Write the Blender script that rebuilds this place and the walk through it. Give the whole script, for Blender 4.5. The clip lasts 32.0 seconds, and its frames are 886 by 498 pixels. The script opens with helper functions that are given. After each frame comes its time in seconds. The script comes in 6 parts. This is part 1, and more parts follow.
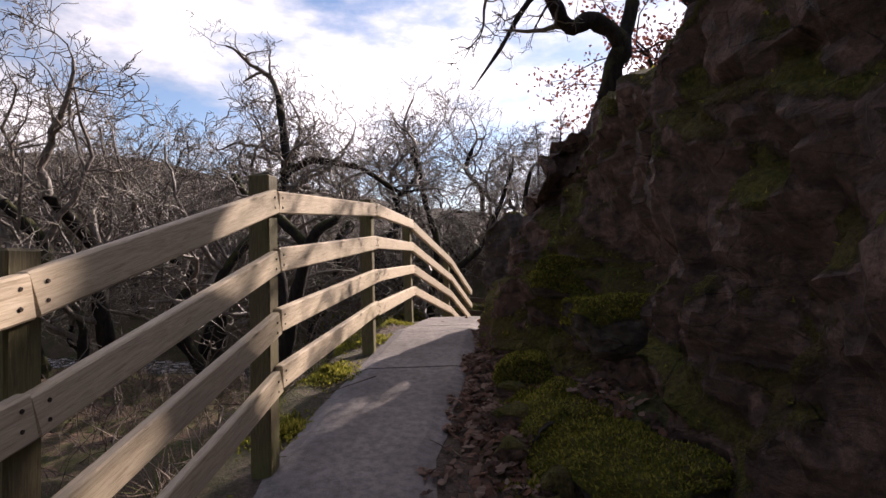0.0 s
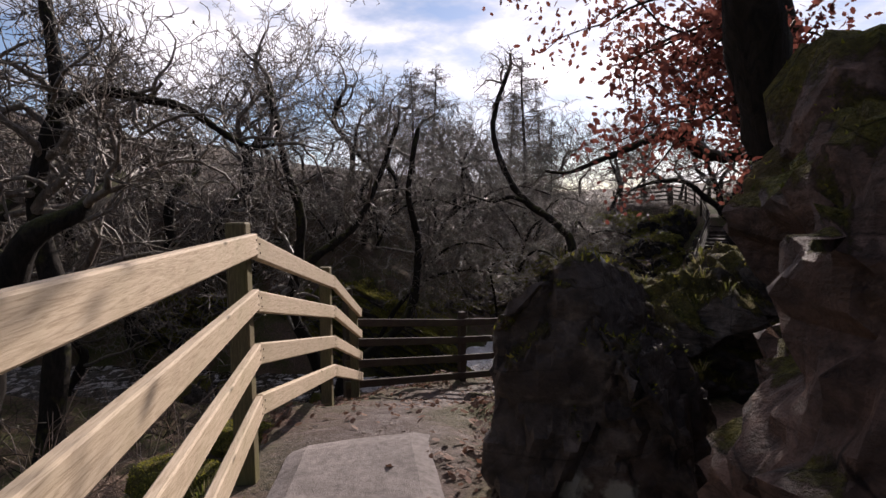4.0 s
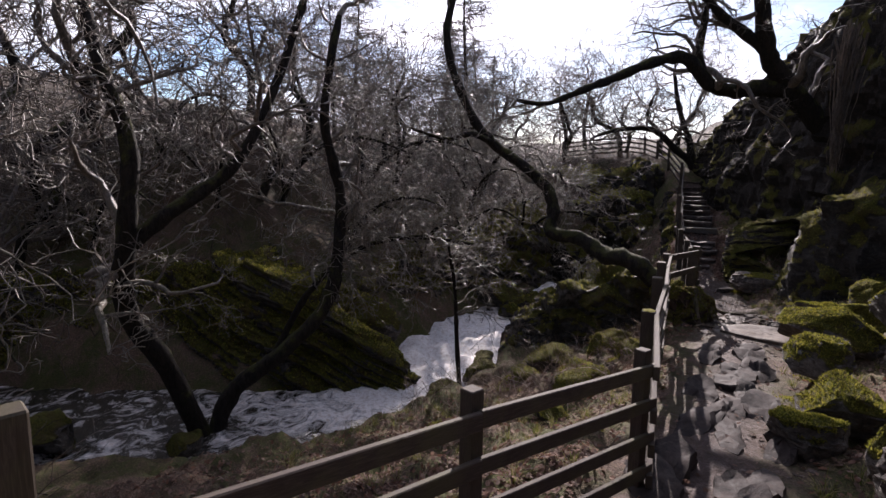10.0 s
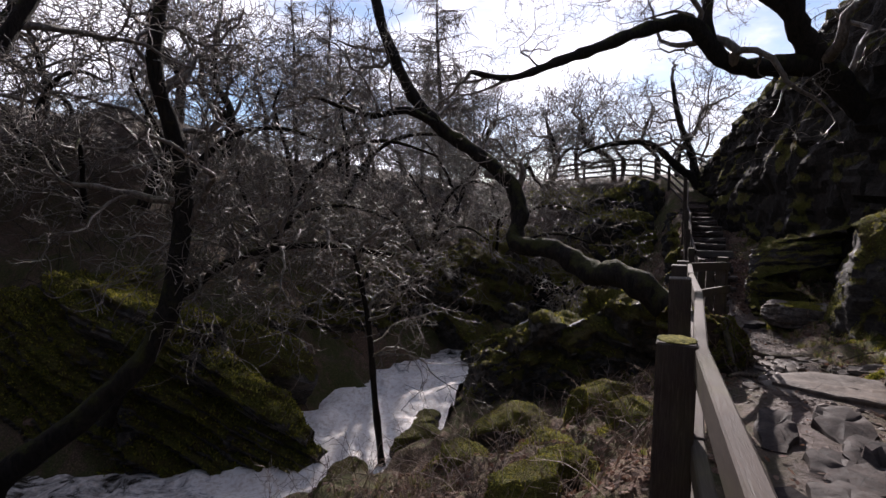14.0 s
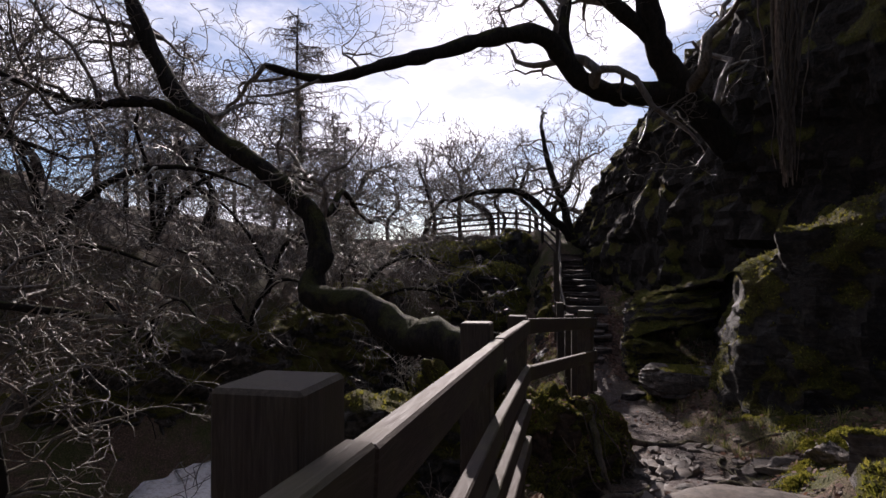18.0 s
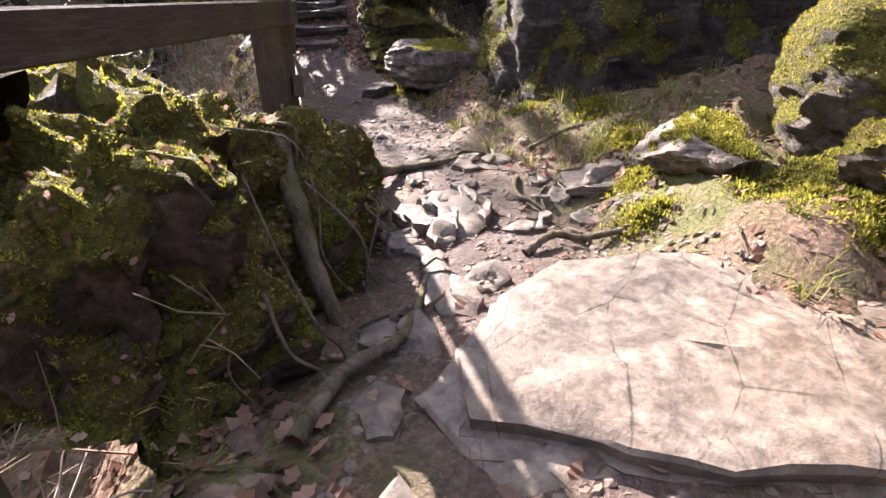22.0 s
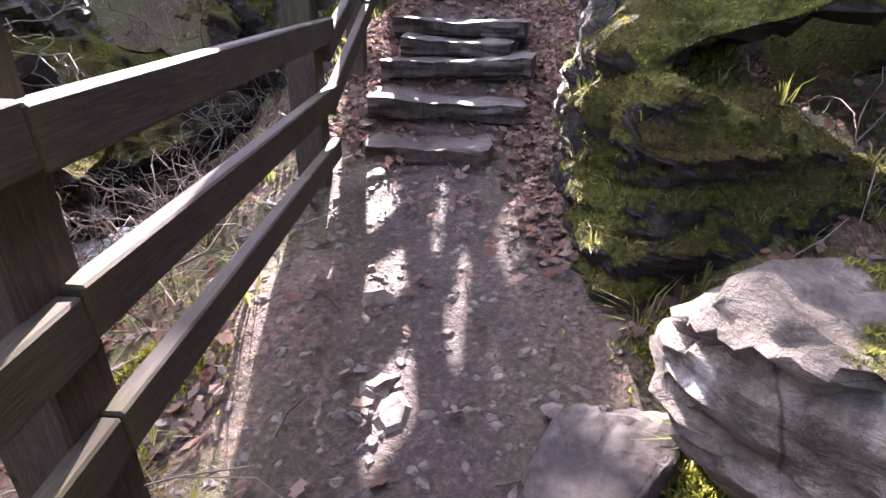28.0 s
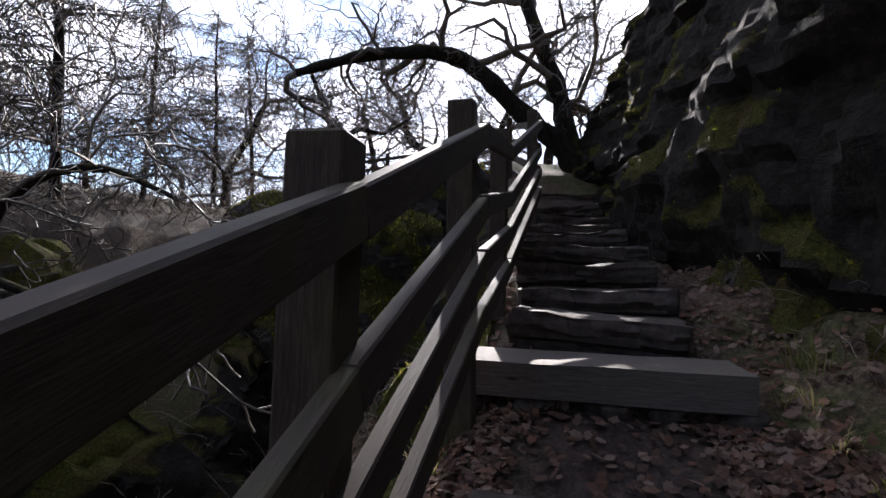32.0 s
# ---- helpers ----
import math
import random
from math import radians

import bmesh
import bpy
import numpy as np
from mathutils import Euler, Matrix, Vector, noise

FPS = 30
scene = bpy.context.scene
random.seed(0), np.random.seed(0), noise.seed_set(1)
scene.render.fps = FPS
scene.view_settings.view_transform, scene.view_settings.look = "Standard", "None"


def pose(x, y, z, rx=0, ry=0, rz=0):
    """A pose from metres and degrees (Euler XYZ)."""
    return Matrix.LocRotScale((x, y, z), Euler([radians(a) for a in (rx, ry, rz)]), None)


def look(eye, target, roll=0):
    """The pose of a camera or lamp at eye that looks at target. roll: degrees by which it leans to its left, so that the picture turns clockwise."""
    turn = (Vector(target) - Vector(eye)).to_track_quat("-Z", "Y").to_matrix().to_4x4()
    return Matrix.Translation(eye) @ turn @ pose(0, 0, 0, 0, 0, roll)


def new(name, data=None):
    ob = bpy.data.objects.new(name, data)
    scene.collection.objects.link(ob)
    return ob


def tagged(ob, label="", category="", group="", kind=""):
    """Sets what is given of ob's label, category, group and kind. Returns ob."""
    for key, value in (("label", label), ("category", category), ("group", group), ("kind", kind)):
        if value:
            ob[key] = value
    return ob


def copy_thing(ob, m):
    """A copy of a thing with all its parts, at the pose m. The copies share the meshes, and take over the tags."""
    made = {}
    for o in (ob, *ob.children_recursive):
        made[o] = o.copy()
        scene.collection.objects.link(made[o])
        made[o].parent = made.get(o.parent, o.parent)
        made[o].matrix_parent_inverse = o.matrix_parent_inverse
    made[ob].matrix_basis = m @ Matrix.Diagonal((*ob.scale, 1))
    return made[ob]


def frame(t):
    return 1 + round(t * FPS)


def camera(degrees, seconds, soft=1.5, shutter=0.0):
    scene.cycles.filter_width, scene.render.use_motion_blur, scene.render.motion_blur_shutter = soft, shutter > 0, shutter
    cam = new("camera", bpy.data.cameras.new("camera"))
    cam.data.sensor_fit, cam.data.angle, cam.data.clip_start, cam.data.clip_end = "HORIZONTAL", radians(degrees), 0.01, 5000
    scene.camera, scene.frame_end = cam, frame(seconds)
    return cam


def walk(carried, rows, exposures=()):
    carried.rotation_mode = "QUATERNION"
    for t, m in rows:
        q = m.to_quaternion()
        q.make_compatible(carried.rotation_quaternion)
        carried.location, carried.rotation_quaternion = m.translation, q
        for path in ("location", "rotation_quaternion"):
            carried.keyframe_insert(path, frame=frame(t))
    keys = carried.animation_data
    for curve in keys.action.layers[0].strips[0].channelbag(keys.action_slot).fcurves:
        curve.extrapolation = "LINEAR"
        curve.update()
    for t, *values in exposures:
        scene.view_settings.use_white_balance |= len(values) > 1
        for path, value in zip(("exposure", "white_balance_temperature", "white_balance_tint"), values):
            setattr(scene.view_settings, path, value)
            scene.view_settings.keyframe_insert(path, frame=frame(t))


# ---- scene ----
# camera and walk
cam = camera(79.4, 32.0)
METRES, EYE, TILT, LEAN, TURN = 30.0, 1.4, 1.0, 1.5, 0.0
ROWS = [
    (0.0, 0.0, 0.0, 0.0, 0.0, 0.0, -0.0),
    (0.5, -0.0048, 0.0151, 0.0058, -3.44, -0.43, -0.12),
    (1.0, -0.0069, 0.0333, 0.0063, -6.68, -0.4, -0.3),
    (1.5, -0.0114, 0.0526, 0.0059, -10.47, -1.25, -0.48),
    (2.0, -0.0105, 0.0729, 0.0066, -13.3, -2.98, -0.45),
    (2.5, -0.0108, 0.09, 0.0104, -13.99, -3.61, -0.58),
    (4.5, -0.0019, 0.1449, 0.0184, -15.51, -5.11, -1.54),
    (5.0, 0.0003, 0.1623, 0.0196, -18.07, -5.97, -1.65),
    (5.5, 0.0014, 0.1788, 0.0202, -21.17, -6.83, -1.68),
    (6.0, 0.0048, 0.1959, 0.0195, -21.78, -8.02, -1.66),
    (6.5, 0.0064, 0.2134, 0.0181, -22.81, -9.49, -1.78),
    (7.0, 0.0103, 0.2279, 0.0164, -21.65, -9.16, -1.8),
    (7.5, 0.0153, 0.2449, 0.0142, -21.5, -9.81, -1.94),
    (8.0, 0.0189, 0.2607, 0.0131, -21.99, -10.37, -2.0),
    (8.5, 0.0246, 0.2754, 0.0116, -21.01, -10.86, -2.22),
    (9.0, 0.0261, 0.2893, 0.0102, -22.12, -11.78, -2.31),
    (9.5, 0.0272, 0.2989, 0.0091, -22.86, -11.88, -2.2),
    (10.0, 0.0316, 0.3083, 0.0038, -23.02, -8.99, -2.21),
    (10.5, 0.0362, 0.3204, -0.0003, -26.47, -6.82, -2.01),
    (11.0, 0.041, 0.3345, -0.0056, -27.77, -4.93, -1.89),
    (11.5, 0.0512, 0.3463, -0.0116, -30.71, -3.6, -1.72),
    (12.0, 0.0604, 0.3592, -0.0194, -32.04, -3.52, -1.51),
    (12.5, 0.0729, 0.3693, -0.0257, -32.23, -1.28, -1.56),
    (13.0, 0.094, 0.3825, -0.0258, -30.1, -1.32, -1.42),
    (13.5, 0.1115, 0.3947, -0.0293, -25.27, -4.04, -1.87),
    (15.5, 0.143, 0.4134, -0.0317, -21.61, -3.95, -2.1),
    (16.0, 0.1531, 0.4193, -0.0334, -23.93, -3.17, -2.06),
    (16.5, 0.164, 0.43, -0.0369, -27.42, -0.5, -1.95),
    (17.0, 0.1765, 0.4366, -0.0437, -30.61, 2.81, -1.92),
    (17.5, 0.1949, 0.4517, -0.0436, -33.09, 3.06, -1.95),
    (18.0, 0.2111, 0.4654, -0.0385, -34.17, 2.76, -2.02),
    (18.5, 0.2175, 0.4744, -0.0358, -37.78, 1.69, -1.77),
    (19.0, 0.2294, 0.4823, -0.0382, -39.94, -1.38, -1.56),
    (19.5, 0.2398, 0.4886, -0.0362, -41.47, -0.07, -1.64),
    (20.0, 0.2491, 0.4957, -0.0362, -45.57, -1.89, -1.56),
    (20.5, 0.2605, 0.5005, -0.0424, -49.55, -8.12, -1.45),
    (21.0, 0.2711, 0.5117, -0.0519, -54.31, -13.73, -1.46),
    (21.5, 0.2887, 0.5223, -0.0562, -59.32, -21.57, -0.97),
    (22.0, 0.302, 0.5317, -0.0589, -60.49, -28.21, -1.02),
    (22.5, 0.3106, 0.5404, -0.06, -59.99, -31.69, -1.28),
    (23.0, 0.3235, 0.5471, -0.0615, -59.13, -34.02, -1.31),
    (23.5, 0.3347, 0.5511, -0.0617, -58.29, -36.32, -1.25),
    (24.0, 0.3476, 0.5568, -0.0598, -56.65, -37.57, -1.15),
    (24.5, 0.3623, 0.5611, -0.0601, -52.53, -36.88, -1.39),
    (26.5, 0.4191, 0.6043, -0.0689, -36.02, -32.05, -3.21),
    (27.0, 0.4326, 0.6225, -0.0716, -37.0, -30.34, -3.29),
    (27.5, 0.4457, 0.6387, -0.0707, -38.66, -28.16, -3.08),
    (28.0, 0.4568, 0.6537, -0.0693, -40.82, -25.6, -2.96),
    (28.5, 0.4696, 0.6685, -0.0669, -43.03, -19.73, -2.88),
    (29.0, 0.4778, 0.6824, -0.062, -43.82, -14.12, -2.99),
    (29.5, 0.4853, 0.6933, -0.0596, -43.31, -10.01, -3.07),
    (30.0, 0.4931, 0.7044, -0.0581, -42.85, -6.94, -3.04),
    (30.5, 0.5002, 0.7142, -0.0562, -43.93, -2.78, -3.0),
    (31.0, 0.5083, 0.7214, -0.0536, -41.81, 1.72, -3.13),
    (31.5, 0.5145, 0.729, -0.052, -37.08, 2.62, -3.13),
    (32.0, 0.5185, 0.7372, -0.0491, -33.04, 2.59, -3.09),
]

EXPOSURES = [(0, 0.75, 6900, 24), (1, 0.5, 6900, 24), (2.5, 0.3, 6800, 22), (6, 0.15, 6700, 24), (8, 0.35, 6600, 25), (10, 0.7, 6400, 24), (12, 0.5, 6400, 22), (13, 0.45, 6400, 22), (16, 0.55, 6400, 22), (17, 0.4, 6500, 23), (19, 0.2, 6600, 24), (20.5, 0.9, 6800, 22), (21.5, 2.4, 6900, 22), (22.5, 3.1, 6500, 26), (24.5, 3.25, 6300, 30), (27, 3.95, 6200, 30), (28.2, 3.85, 6200, 28), (29, 3.85, 5900, 26), (29.5, 3.65, 5700, 22), (30, 3.3, 5750, 20), (30.5, 3.0, 5800, 18), (31.2, 2.25, 6000, 17), (32, 1.3, 6200, 17)]
walk(cam, [(t, pose(0, 0, EYE, TILT, LEAN, TURN) @ pose(METRES * x, METRES * y, METRES * z, 90 + pitch, roll, yaw)) for t, x, y, z, yaw, pitch, roll in ROWS], EXPOSURES)

# sky with broken bright cloud, and a low sun up the valley
SUN_BEARING, SUN_HEIGHT = 34.5, 25.5
world = bpy.data.worlds.new("sky")
scene.world = world
world.use_nodes = True
wn, wl = world.node_tree.nodes, world.node_tree.links
wn.clear()
w_out, w_bg = wn.new("ShaderNodeOutputWorld"), wn.new("ShaderNodeBackground")
w_sky, w_co = wn.new("ShaderNodeTexSky"), wn.new("ShaderNodeTexCoord")
w_sky.sky_type, w_sky.sun_disc = "NISHITA", False
w_sky.dust_density, w_sky.ozone_density = 0.2, 2.5
w_sky.sun_elevation, w_sky.sun_rotation = radians(SUN_HEIGHT), radians(SUN_BEARING)
w_map, w_noise, w_ramp, w_mix = wn.new("ShaderNodeMapping"), wn.new("ShaderNodeTexNoise"), wn.new("ShaderNodeValToRGB"), wn.new("ShaderNodeMix")
w_map.inputs["Scale"].default_value = (1.0, 1.0, 2.6)
w_map.inputs["Rotation"].default_value = (0.1, 0.15, 0.6)
w_noise.inputs["Scale"].default_value, w_noise.inputs["Detail"].default_value, w_noise.inputs["Roughness"].default_value = 2.6, 7.0, 0.58
w_ramp.color_ramp.elements[0].position, w_ramp.color_ramp.elements[1].position = 0.4, 0.6
w_mix.data_type = "RGBA"
w_dot, w_glow = wn.new("ShaderNodeVectorMath"), wn.new("ShaderNodeMapRange")
w_dot.operation = "DOT_PRODUCT"
sb, se = radians(SUN_BEARING), radians(SUN_HEIGHT)
w_dot.inputs[1].default_value = (math.sin(sb) * math.cos(se), math.cos(sb) * math.cos(se), math.sin(se))
for key, value in (("From Min", -0.1), ("From Max", 0.97), ("To Min", 0.5), ("To Max", 12.0)):
    w_glow.inputs[key].default_value = value
w_tint = wn.new("ShaderNodeVectorMath")
w_tint.operation = "SCALE"
w_tint.inputs[0].default_value = (0.97, 0.99, 1.04)
w_bg.inputs["Strength"].default_value = 0.1
wl.new(w_co.outputs["Generated"], w_map.inputs["Vector"])
wl.new(w_map.outputs["Vector"], w_noise.inputs["Vector"])
wl.new(w_noise.outputs["Fac"], w_ramp.inputs["Fac"])
wl.new(w_ramp.outputs["Color"], w_mix.inputs["Factor"])
wl.new(w_sky.outputs["Color"], w_mix.inputs["A"])
wl.new(w_co.outputs["Generated"], w_dot.inputs[0])
wl.new(w_dot.outputs["Value"], w_glow.inputs["Value"])
# thick cloud is brighter than its thin edges
w_body, w_times = wn.new("ShaderNodeMapRange"), wn.new("ShaderNodeMath")
w_times.operation = "MULTIPLY"
for key, value in (("From Min", 0.45), ("From Max", 0.68), ("To Min", 0.7), ("To Max", 1.4)):
    w_body.inputs[key].default_value = value
wl.new(w_noise.outputs["Fac"], w_body.inputs["Value"])
wl.new(w_glow.outputs["Result"], w_times.inputs[0])
wl.new(w_body.outputs["Result"], w_times.inputs[1])
wl.new(w_times.outputs["Value"], w_tint.inputs["Scale"])
wl.new(w_tint.outputs["Vector"], w_mix.inputs["B"])
wl.new(w_mix.outputs["Result"], w_bg.inputs["Color"])
wl.new(w_bg.outputs["Background"], w_out.inputs["Surface"])
sun_data = bpy.data.lights.new("sun", "SUN")
sun_data.energy, sun_data.angle, sun_data.color = 5.0, radians(0.6), (1.0, 0.95, 0.86)
sun = new("sun", sun_data)
b, e = radians(SUN_BEARING), radians(SUN_HEIGHT)
sun.matrix_world = look((0, 0, 40), Vector((0, 0, 40)) - Vector((math.sin(b) * math.cos(e), math.cos(b) * math.cos(e), math.sin(e))))

# materials
class Nodes:
    """A short way to write a node material."""

    def __init__(self, name, rough=0.8, metal=0.0):
        self.mat = bpy.data.materials.new(name)
        self.mat.use_nodes = True
        self.tree = self.mat.node_tree
        self.bsdf = self.tree.nodes["Principled BSDF"]
        self.bsdf.inputs["Specular IOR Level"].default_value = 0.18
        self.bsdf.inputs["Roughness"].default_value, self.bsdf.inputs["Metallic"].default_value = rough, metal
        self.co = self.add("ShaderNodeTexCoord").outputs["Object"]

    def add(self, kind, **inputs):
        node = self.tree.nodes.new(kind)
        for key, value in inputs.items():
            self.put(node.inputs[key.replace("_", " ")], value)
        return node

    def put(self, socket, value):
        if isinstance(value, bpy.types.NodeSocket):
            self.tree.links.new(value, socket)
        else:
            socket.default_value = value

    def noise(self, scale, detail=5, rough=0.6, stretch=None, distort=0.0):
        vec = self.co
        if stretch:
            vec = self.add("ShaderNodeMapping", Vector=vec, Scale=stretch).outputs["Vector"]
        return self.add("ShaderNodeTexNoise", Vector=vec, Scale=scale, Detail=detail, Roughness=rough, Distortion=distort).outputs["Fac"]

    def voronoi(self, scale, feature="F1", stretch=None):
        vec = self.co
        if stretch:
            vec = self.add("ShaderNodeMapping", Vector=vec, Scale=stretch).outputs["Vector"]
        node = self.add("ShaderNodeTexVoronoi", Vector=vec, Scale=scale)
        node.feature = feature
        return node

    def ramp(self, fac, *stops):
        node = self.add("ShaderNodeValToRGB", Fac=fac)
        els = node.color_ramp.elements
        while len(els) < len(stops):
            els.new(0.5)
        for el, (at, col) in zip(els, stops):
            el.position = at
            el.color = (*col, 1) if isinstance(col, tuple) else (col, col, col, 1)
        return node.outputs["Color"]

    def mix(self, fac, a, b, blend="MIX"):
        node = self.add("ShaderNodeMix")
        node.data_type, node.blend_type = "RGBA", blend
        self.put(node.inputs[0], fac)
        for socket, value in ((node.inputs[6], a), (node.inputs[7], b)):
            self.put(socket, (*value, 1) if isinstance(value, tuple) and len(value) == 3 else value)
        return node.outputs[2]

    def math(self, op, a, b=0.0, clamp=False):
        node = self.add("ShaderNodeMath")
        node.operation, node.use_clamp = op, clamp
        self.put(node.inputs[0], a)
        self.put(node.inputs[1], b)
        return node.outputs[0]

    def up(self):
        geo = self.add("ShaderNodeNewGeometry")
        return self.add("ShaderNodeSeparateXYZ", Vector=geo.outputs["Normal"]).outputs["Z"]

    def random(self):
        return self.add("ShaderNodeObjectInfo").outputs["Random"]

    def island(self):
        return self.add("ShaderNodeNewGeometry").outputs["Random Per Island"]

    def attr(self, name):
        node = self.add("ShaderNodeAttribute")
        node.attribute_name = name
        return node.outputs["Fac"]

    def bump(self, height, strength=0.5, distance=0.02):
        node = self.add("ShaderNodeBump", Height=height, Strength=strength, Distance=distance)
        self.tree.links.new(node.outputs["Normal"], self.bsdf.inputs["Normal"])
        return self

    def done(self, colour, rough=None):
        self.put(self.bsdf.inputs["Base Color"], (*colour, 1) if isinstance(colour, tuple) else colour)
        if rough is not None:
            self.put(self.bsdf.inputs["Roughness"], rough)
        return self.mat


def wood_material(name, dark, mid, light, green=0.3, along=(1, 14, 14)):
    m = Nodes(name, 0.75)
    grain = m.noise(9.0, 6, 0.65, along, 1.2)
    blotch = m.noise(2.3, 4, 0.6)
    col = m.ramp(grain, (0.3, dark), (0.5, mid), (0.72, light))
    knots = m.voronoi(3.1, "F1", (0.8, 3.2, 3.2)).outputs["Distance"]
    col = m.mix(m.ramp(knots, (0.03, 1.0), (0.12, 0.0)), col, tuple(c * 0.35 for c in dark))
    col = m.mix(m.ramp(blotch, (0.45, 0.0), (0.75, green)), col, (0.16, 0.17, 0.05))
    col = m.mix(m.math("MULTIPLY", m.random(), 0.25), col, tuple(c * 0.5 for c in mid))
    m.bump(grain, 0.35, 0.004)
    return m.done(col, m.ramp(grain, (0.3, 0.62), (0.7, 0.85)))


WOOD_PALE = wood_material("pale_weathered_wood", (0.34, 0.25, 0.165), (0.58, 0.46, 0.33), (0.72, 0.6, 0.45))
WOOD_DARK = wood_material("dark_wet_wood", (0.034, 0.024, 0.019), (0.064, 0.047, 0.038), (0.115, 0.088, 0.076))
WOOD_STEP = wood_material("grey_worn_timber", (0.07, 0.055, 0.045), (0.14, 0.115, 0.1), (0.22, 0.185, 0.16), 0.1)
WOOD_POST = wood_material("green_stained_post_wood", (0.07, 0.055, 0.03), (0.13, 0.105, 0.06), (0.22, 0.18, 0.1), 0.6, (14, 14, 1))
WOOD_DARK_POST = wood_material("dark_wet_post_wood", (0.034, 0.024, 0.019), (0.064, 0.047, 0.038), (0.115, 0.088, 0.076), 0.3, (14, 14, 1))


def rock_material(name, dark, light, moss=0.5, strata=(1, 1, 5), lichen=0.0, moss_at=0.35, wet=0.7):
    m = Nodes(name, wet)
    big, fine = m.noise(1.1, 6, 0.62), m.noise(14, 8, 0.7)
    layers = m.noise(5.0, 7, 0.65, strata, 0.6)
    col = m.mix(m.ramp(layers, (0.32, 0.0), (0.68, 1.0)), dark, light)
    col = m.mix(m.ramp(big, (0.4, 0.0), (0.7, 0.55)), col, (dark[0] * 1.5, dark[1] * 1.15, dark[2] * 0.85))
    col = m.mix(m.ramp(m.noise(5.5, 7, 0.75), (0.5, 0.0), (0.68, 0.6)), col, tuple(min(1, c * (1.9 if moss else 1.3)) for c in light))
    col = m.mix(m.ramp(fine, (0.35, 0.75), (0.6, 0.0)), col, tuple(c * 0.4 for c in dark))
    if lichen:
        spots = m.math("ADD", m.voronoi(3.2).outputs["Distance"], m.math("MULTIPLY", m.noise(9, 5), 0.5))
        col = m.mix(m.ramp(spots, (0.38, lichen), (0.44, 0.0)), col, (0.5, 0.5, 0.46))
    cover = m.math("ADD", m.attr("moss"), m.math("ADD", m.math("MULTIPLY", m.math("SUBTRACT", m.noise(9, 6, 0.7), 0.5), 0.8), m.math("MULTIPLY", m.math("SUBTRACT", m.noise(60, 5, 0.7), 0.5), 1.1)))
    green = m.ramp(m.noise(34, 5, 0.75), (0.3, (0.035, 0.037, 0.01)), (0.5, (0.12, 0.12, 0.022)), (0.62, (0.19, 0.17, 0.03)), (0.75, (0.29, 0.235, 0.05)))
    green = m.mix(m.ramp(m.noise(3, 4), (0.4, 0.0), (0.65, 0.7)), green, m.ramp(m.noise(50, 4, 0.7), (0.35, (0.05, 0.03, 0.015)), (0.6, (0.14, 0.09, 0.04))))
    mask = m.ramp(cover, (0.4, 0.0), (0.72, moss))
    col = m.mix(mask, col, green)
    cracks = m.voronoi(2.2, "DISTANCE_TO_EDGE", (0.6, 1.3, 1.9)).outputs["Distance"]
    split = m.ramp(m.math("ADD", cracks, m.math("MULTIPLY", m.noise(7, 5), 0.05)), (0.022, 1.0), (0.036, 0.0))
    split = m.math("MULTIPLY", split, m.ramp(m.noise(2.2, 3), (0.4, 0.0), (0.5, 1.0)))
    col = m.mix(m.math("MULTIPLY", split, 0.85), col, tuple(c * 0.2 for c in dark))
    height = m.math("ADD", m.math("MULTIPLY", layers, 0.7), m.math("MULTIPLY", fine, 0.5))
    height = m.math("ADD", height, m.math("MULTIPLY", m.math("MULTIPLY", m.noise(42, 4, 0.7), mask), 1.6))
    m.bump(height, 1.0 if moss else 0.6, 0.06 if moss else 0.025)
    return m.done(col, m.mix(mask, m.ramp(fine, (0.3, wet - 0.2), (0.7, wet + 0.15)), (0.95, 0.95, 0.95)))


ROCK_CLIFF = rock_material("dark_mossy_cliff", (0.058, 0.039, 0.032), (0.2, 0.125, 0.1), 0.85, (1, 1, 2), 0.0, 0.5)
# the crag's deep shade is put into this near-black rock colour
ROCK_FAR = rock_material("shade_toned_mossy_crag", (0.014, 0.011, 0.009), (0.042, 0.034, 0.028), 0.9, (1, 1, 1.6), 0.0, 0.45, 0.9)
ROCK_LICHEN = rock_material("lichened_boulder", (0.075, 0.06, 0.055), (0.17, 0.14, 0.125), 0.5, (1, 1, 2), 0.8, 0.75)
ROCK_PALE = rock_material("pale_slate", (0.1, 0.084, 0.072), (0.225, 0.192, 0.164), 0.0, (1, 1, 2), 0.0, 1.6, 0.65)
ROCK_MOSSY = rock_material("mossy_stone", (0.07, 0.06, 0.053), (0.2, 0.18, 0.16), 0.95, (2, 1, 5), 0.2, 0.45)
ROCK_BANK = rock_material("slanting_river_rock", (0.025, 0.021, 0.018), (0.14, 0.12, 0.1), 0.95, (1, 1, 3), 0.0, 0.6, 0.5)
ROCK_GOLD = rock_material("golden_mossy_stone", (0.05, 0.043, 0.037), (0.15, 0.13, 0.11), 1.0, (2, 1, 5), 0.0, 0.45)
ROCK_BANKMOSS = rock_material("earthy_moss_bank", (0.035, 0.026, 0.02), (0.1, 0.078, 0.062), 0.9, (1, 1, 2), 0.0, 0.45)
ROCK_WALL = rock_material("bedded_mossy_stone", (0.026, 0.021, 0.018), (0.08, 0.066, 0.057), 0.95, (1, 1, 3.5), 0.0, 0.45)
ROCK_EARTH = rock_material("root_bound_earth", (0.034, 0.024, 0.018), (0.12, 0.088, 0.067), 0.95, (1, 1, 1), 0.0, 0.45, 0.85)
ROCK_LEDGE = rock_material("ledge_rock", (0.022, 0.019, 0.016), (0.075, 0.064, 0.056), 0.9, (1.5, 1, 4), 0.0, 0.45)
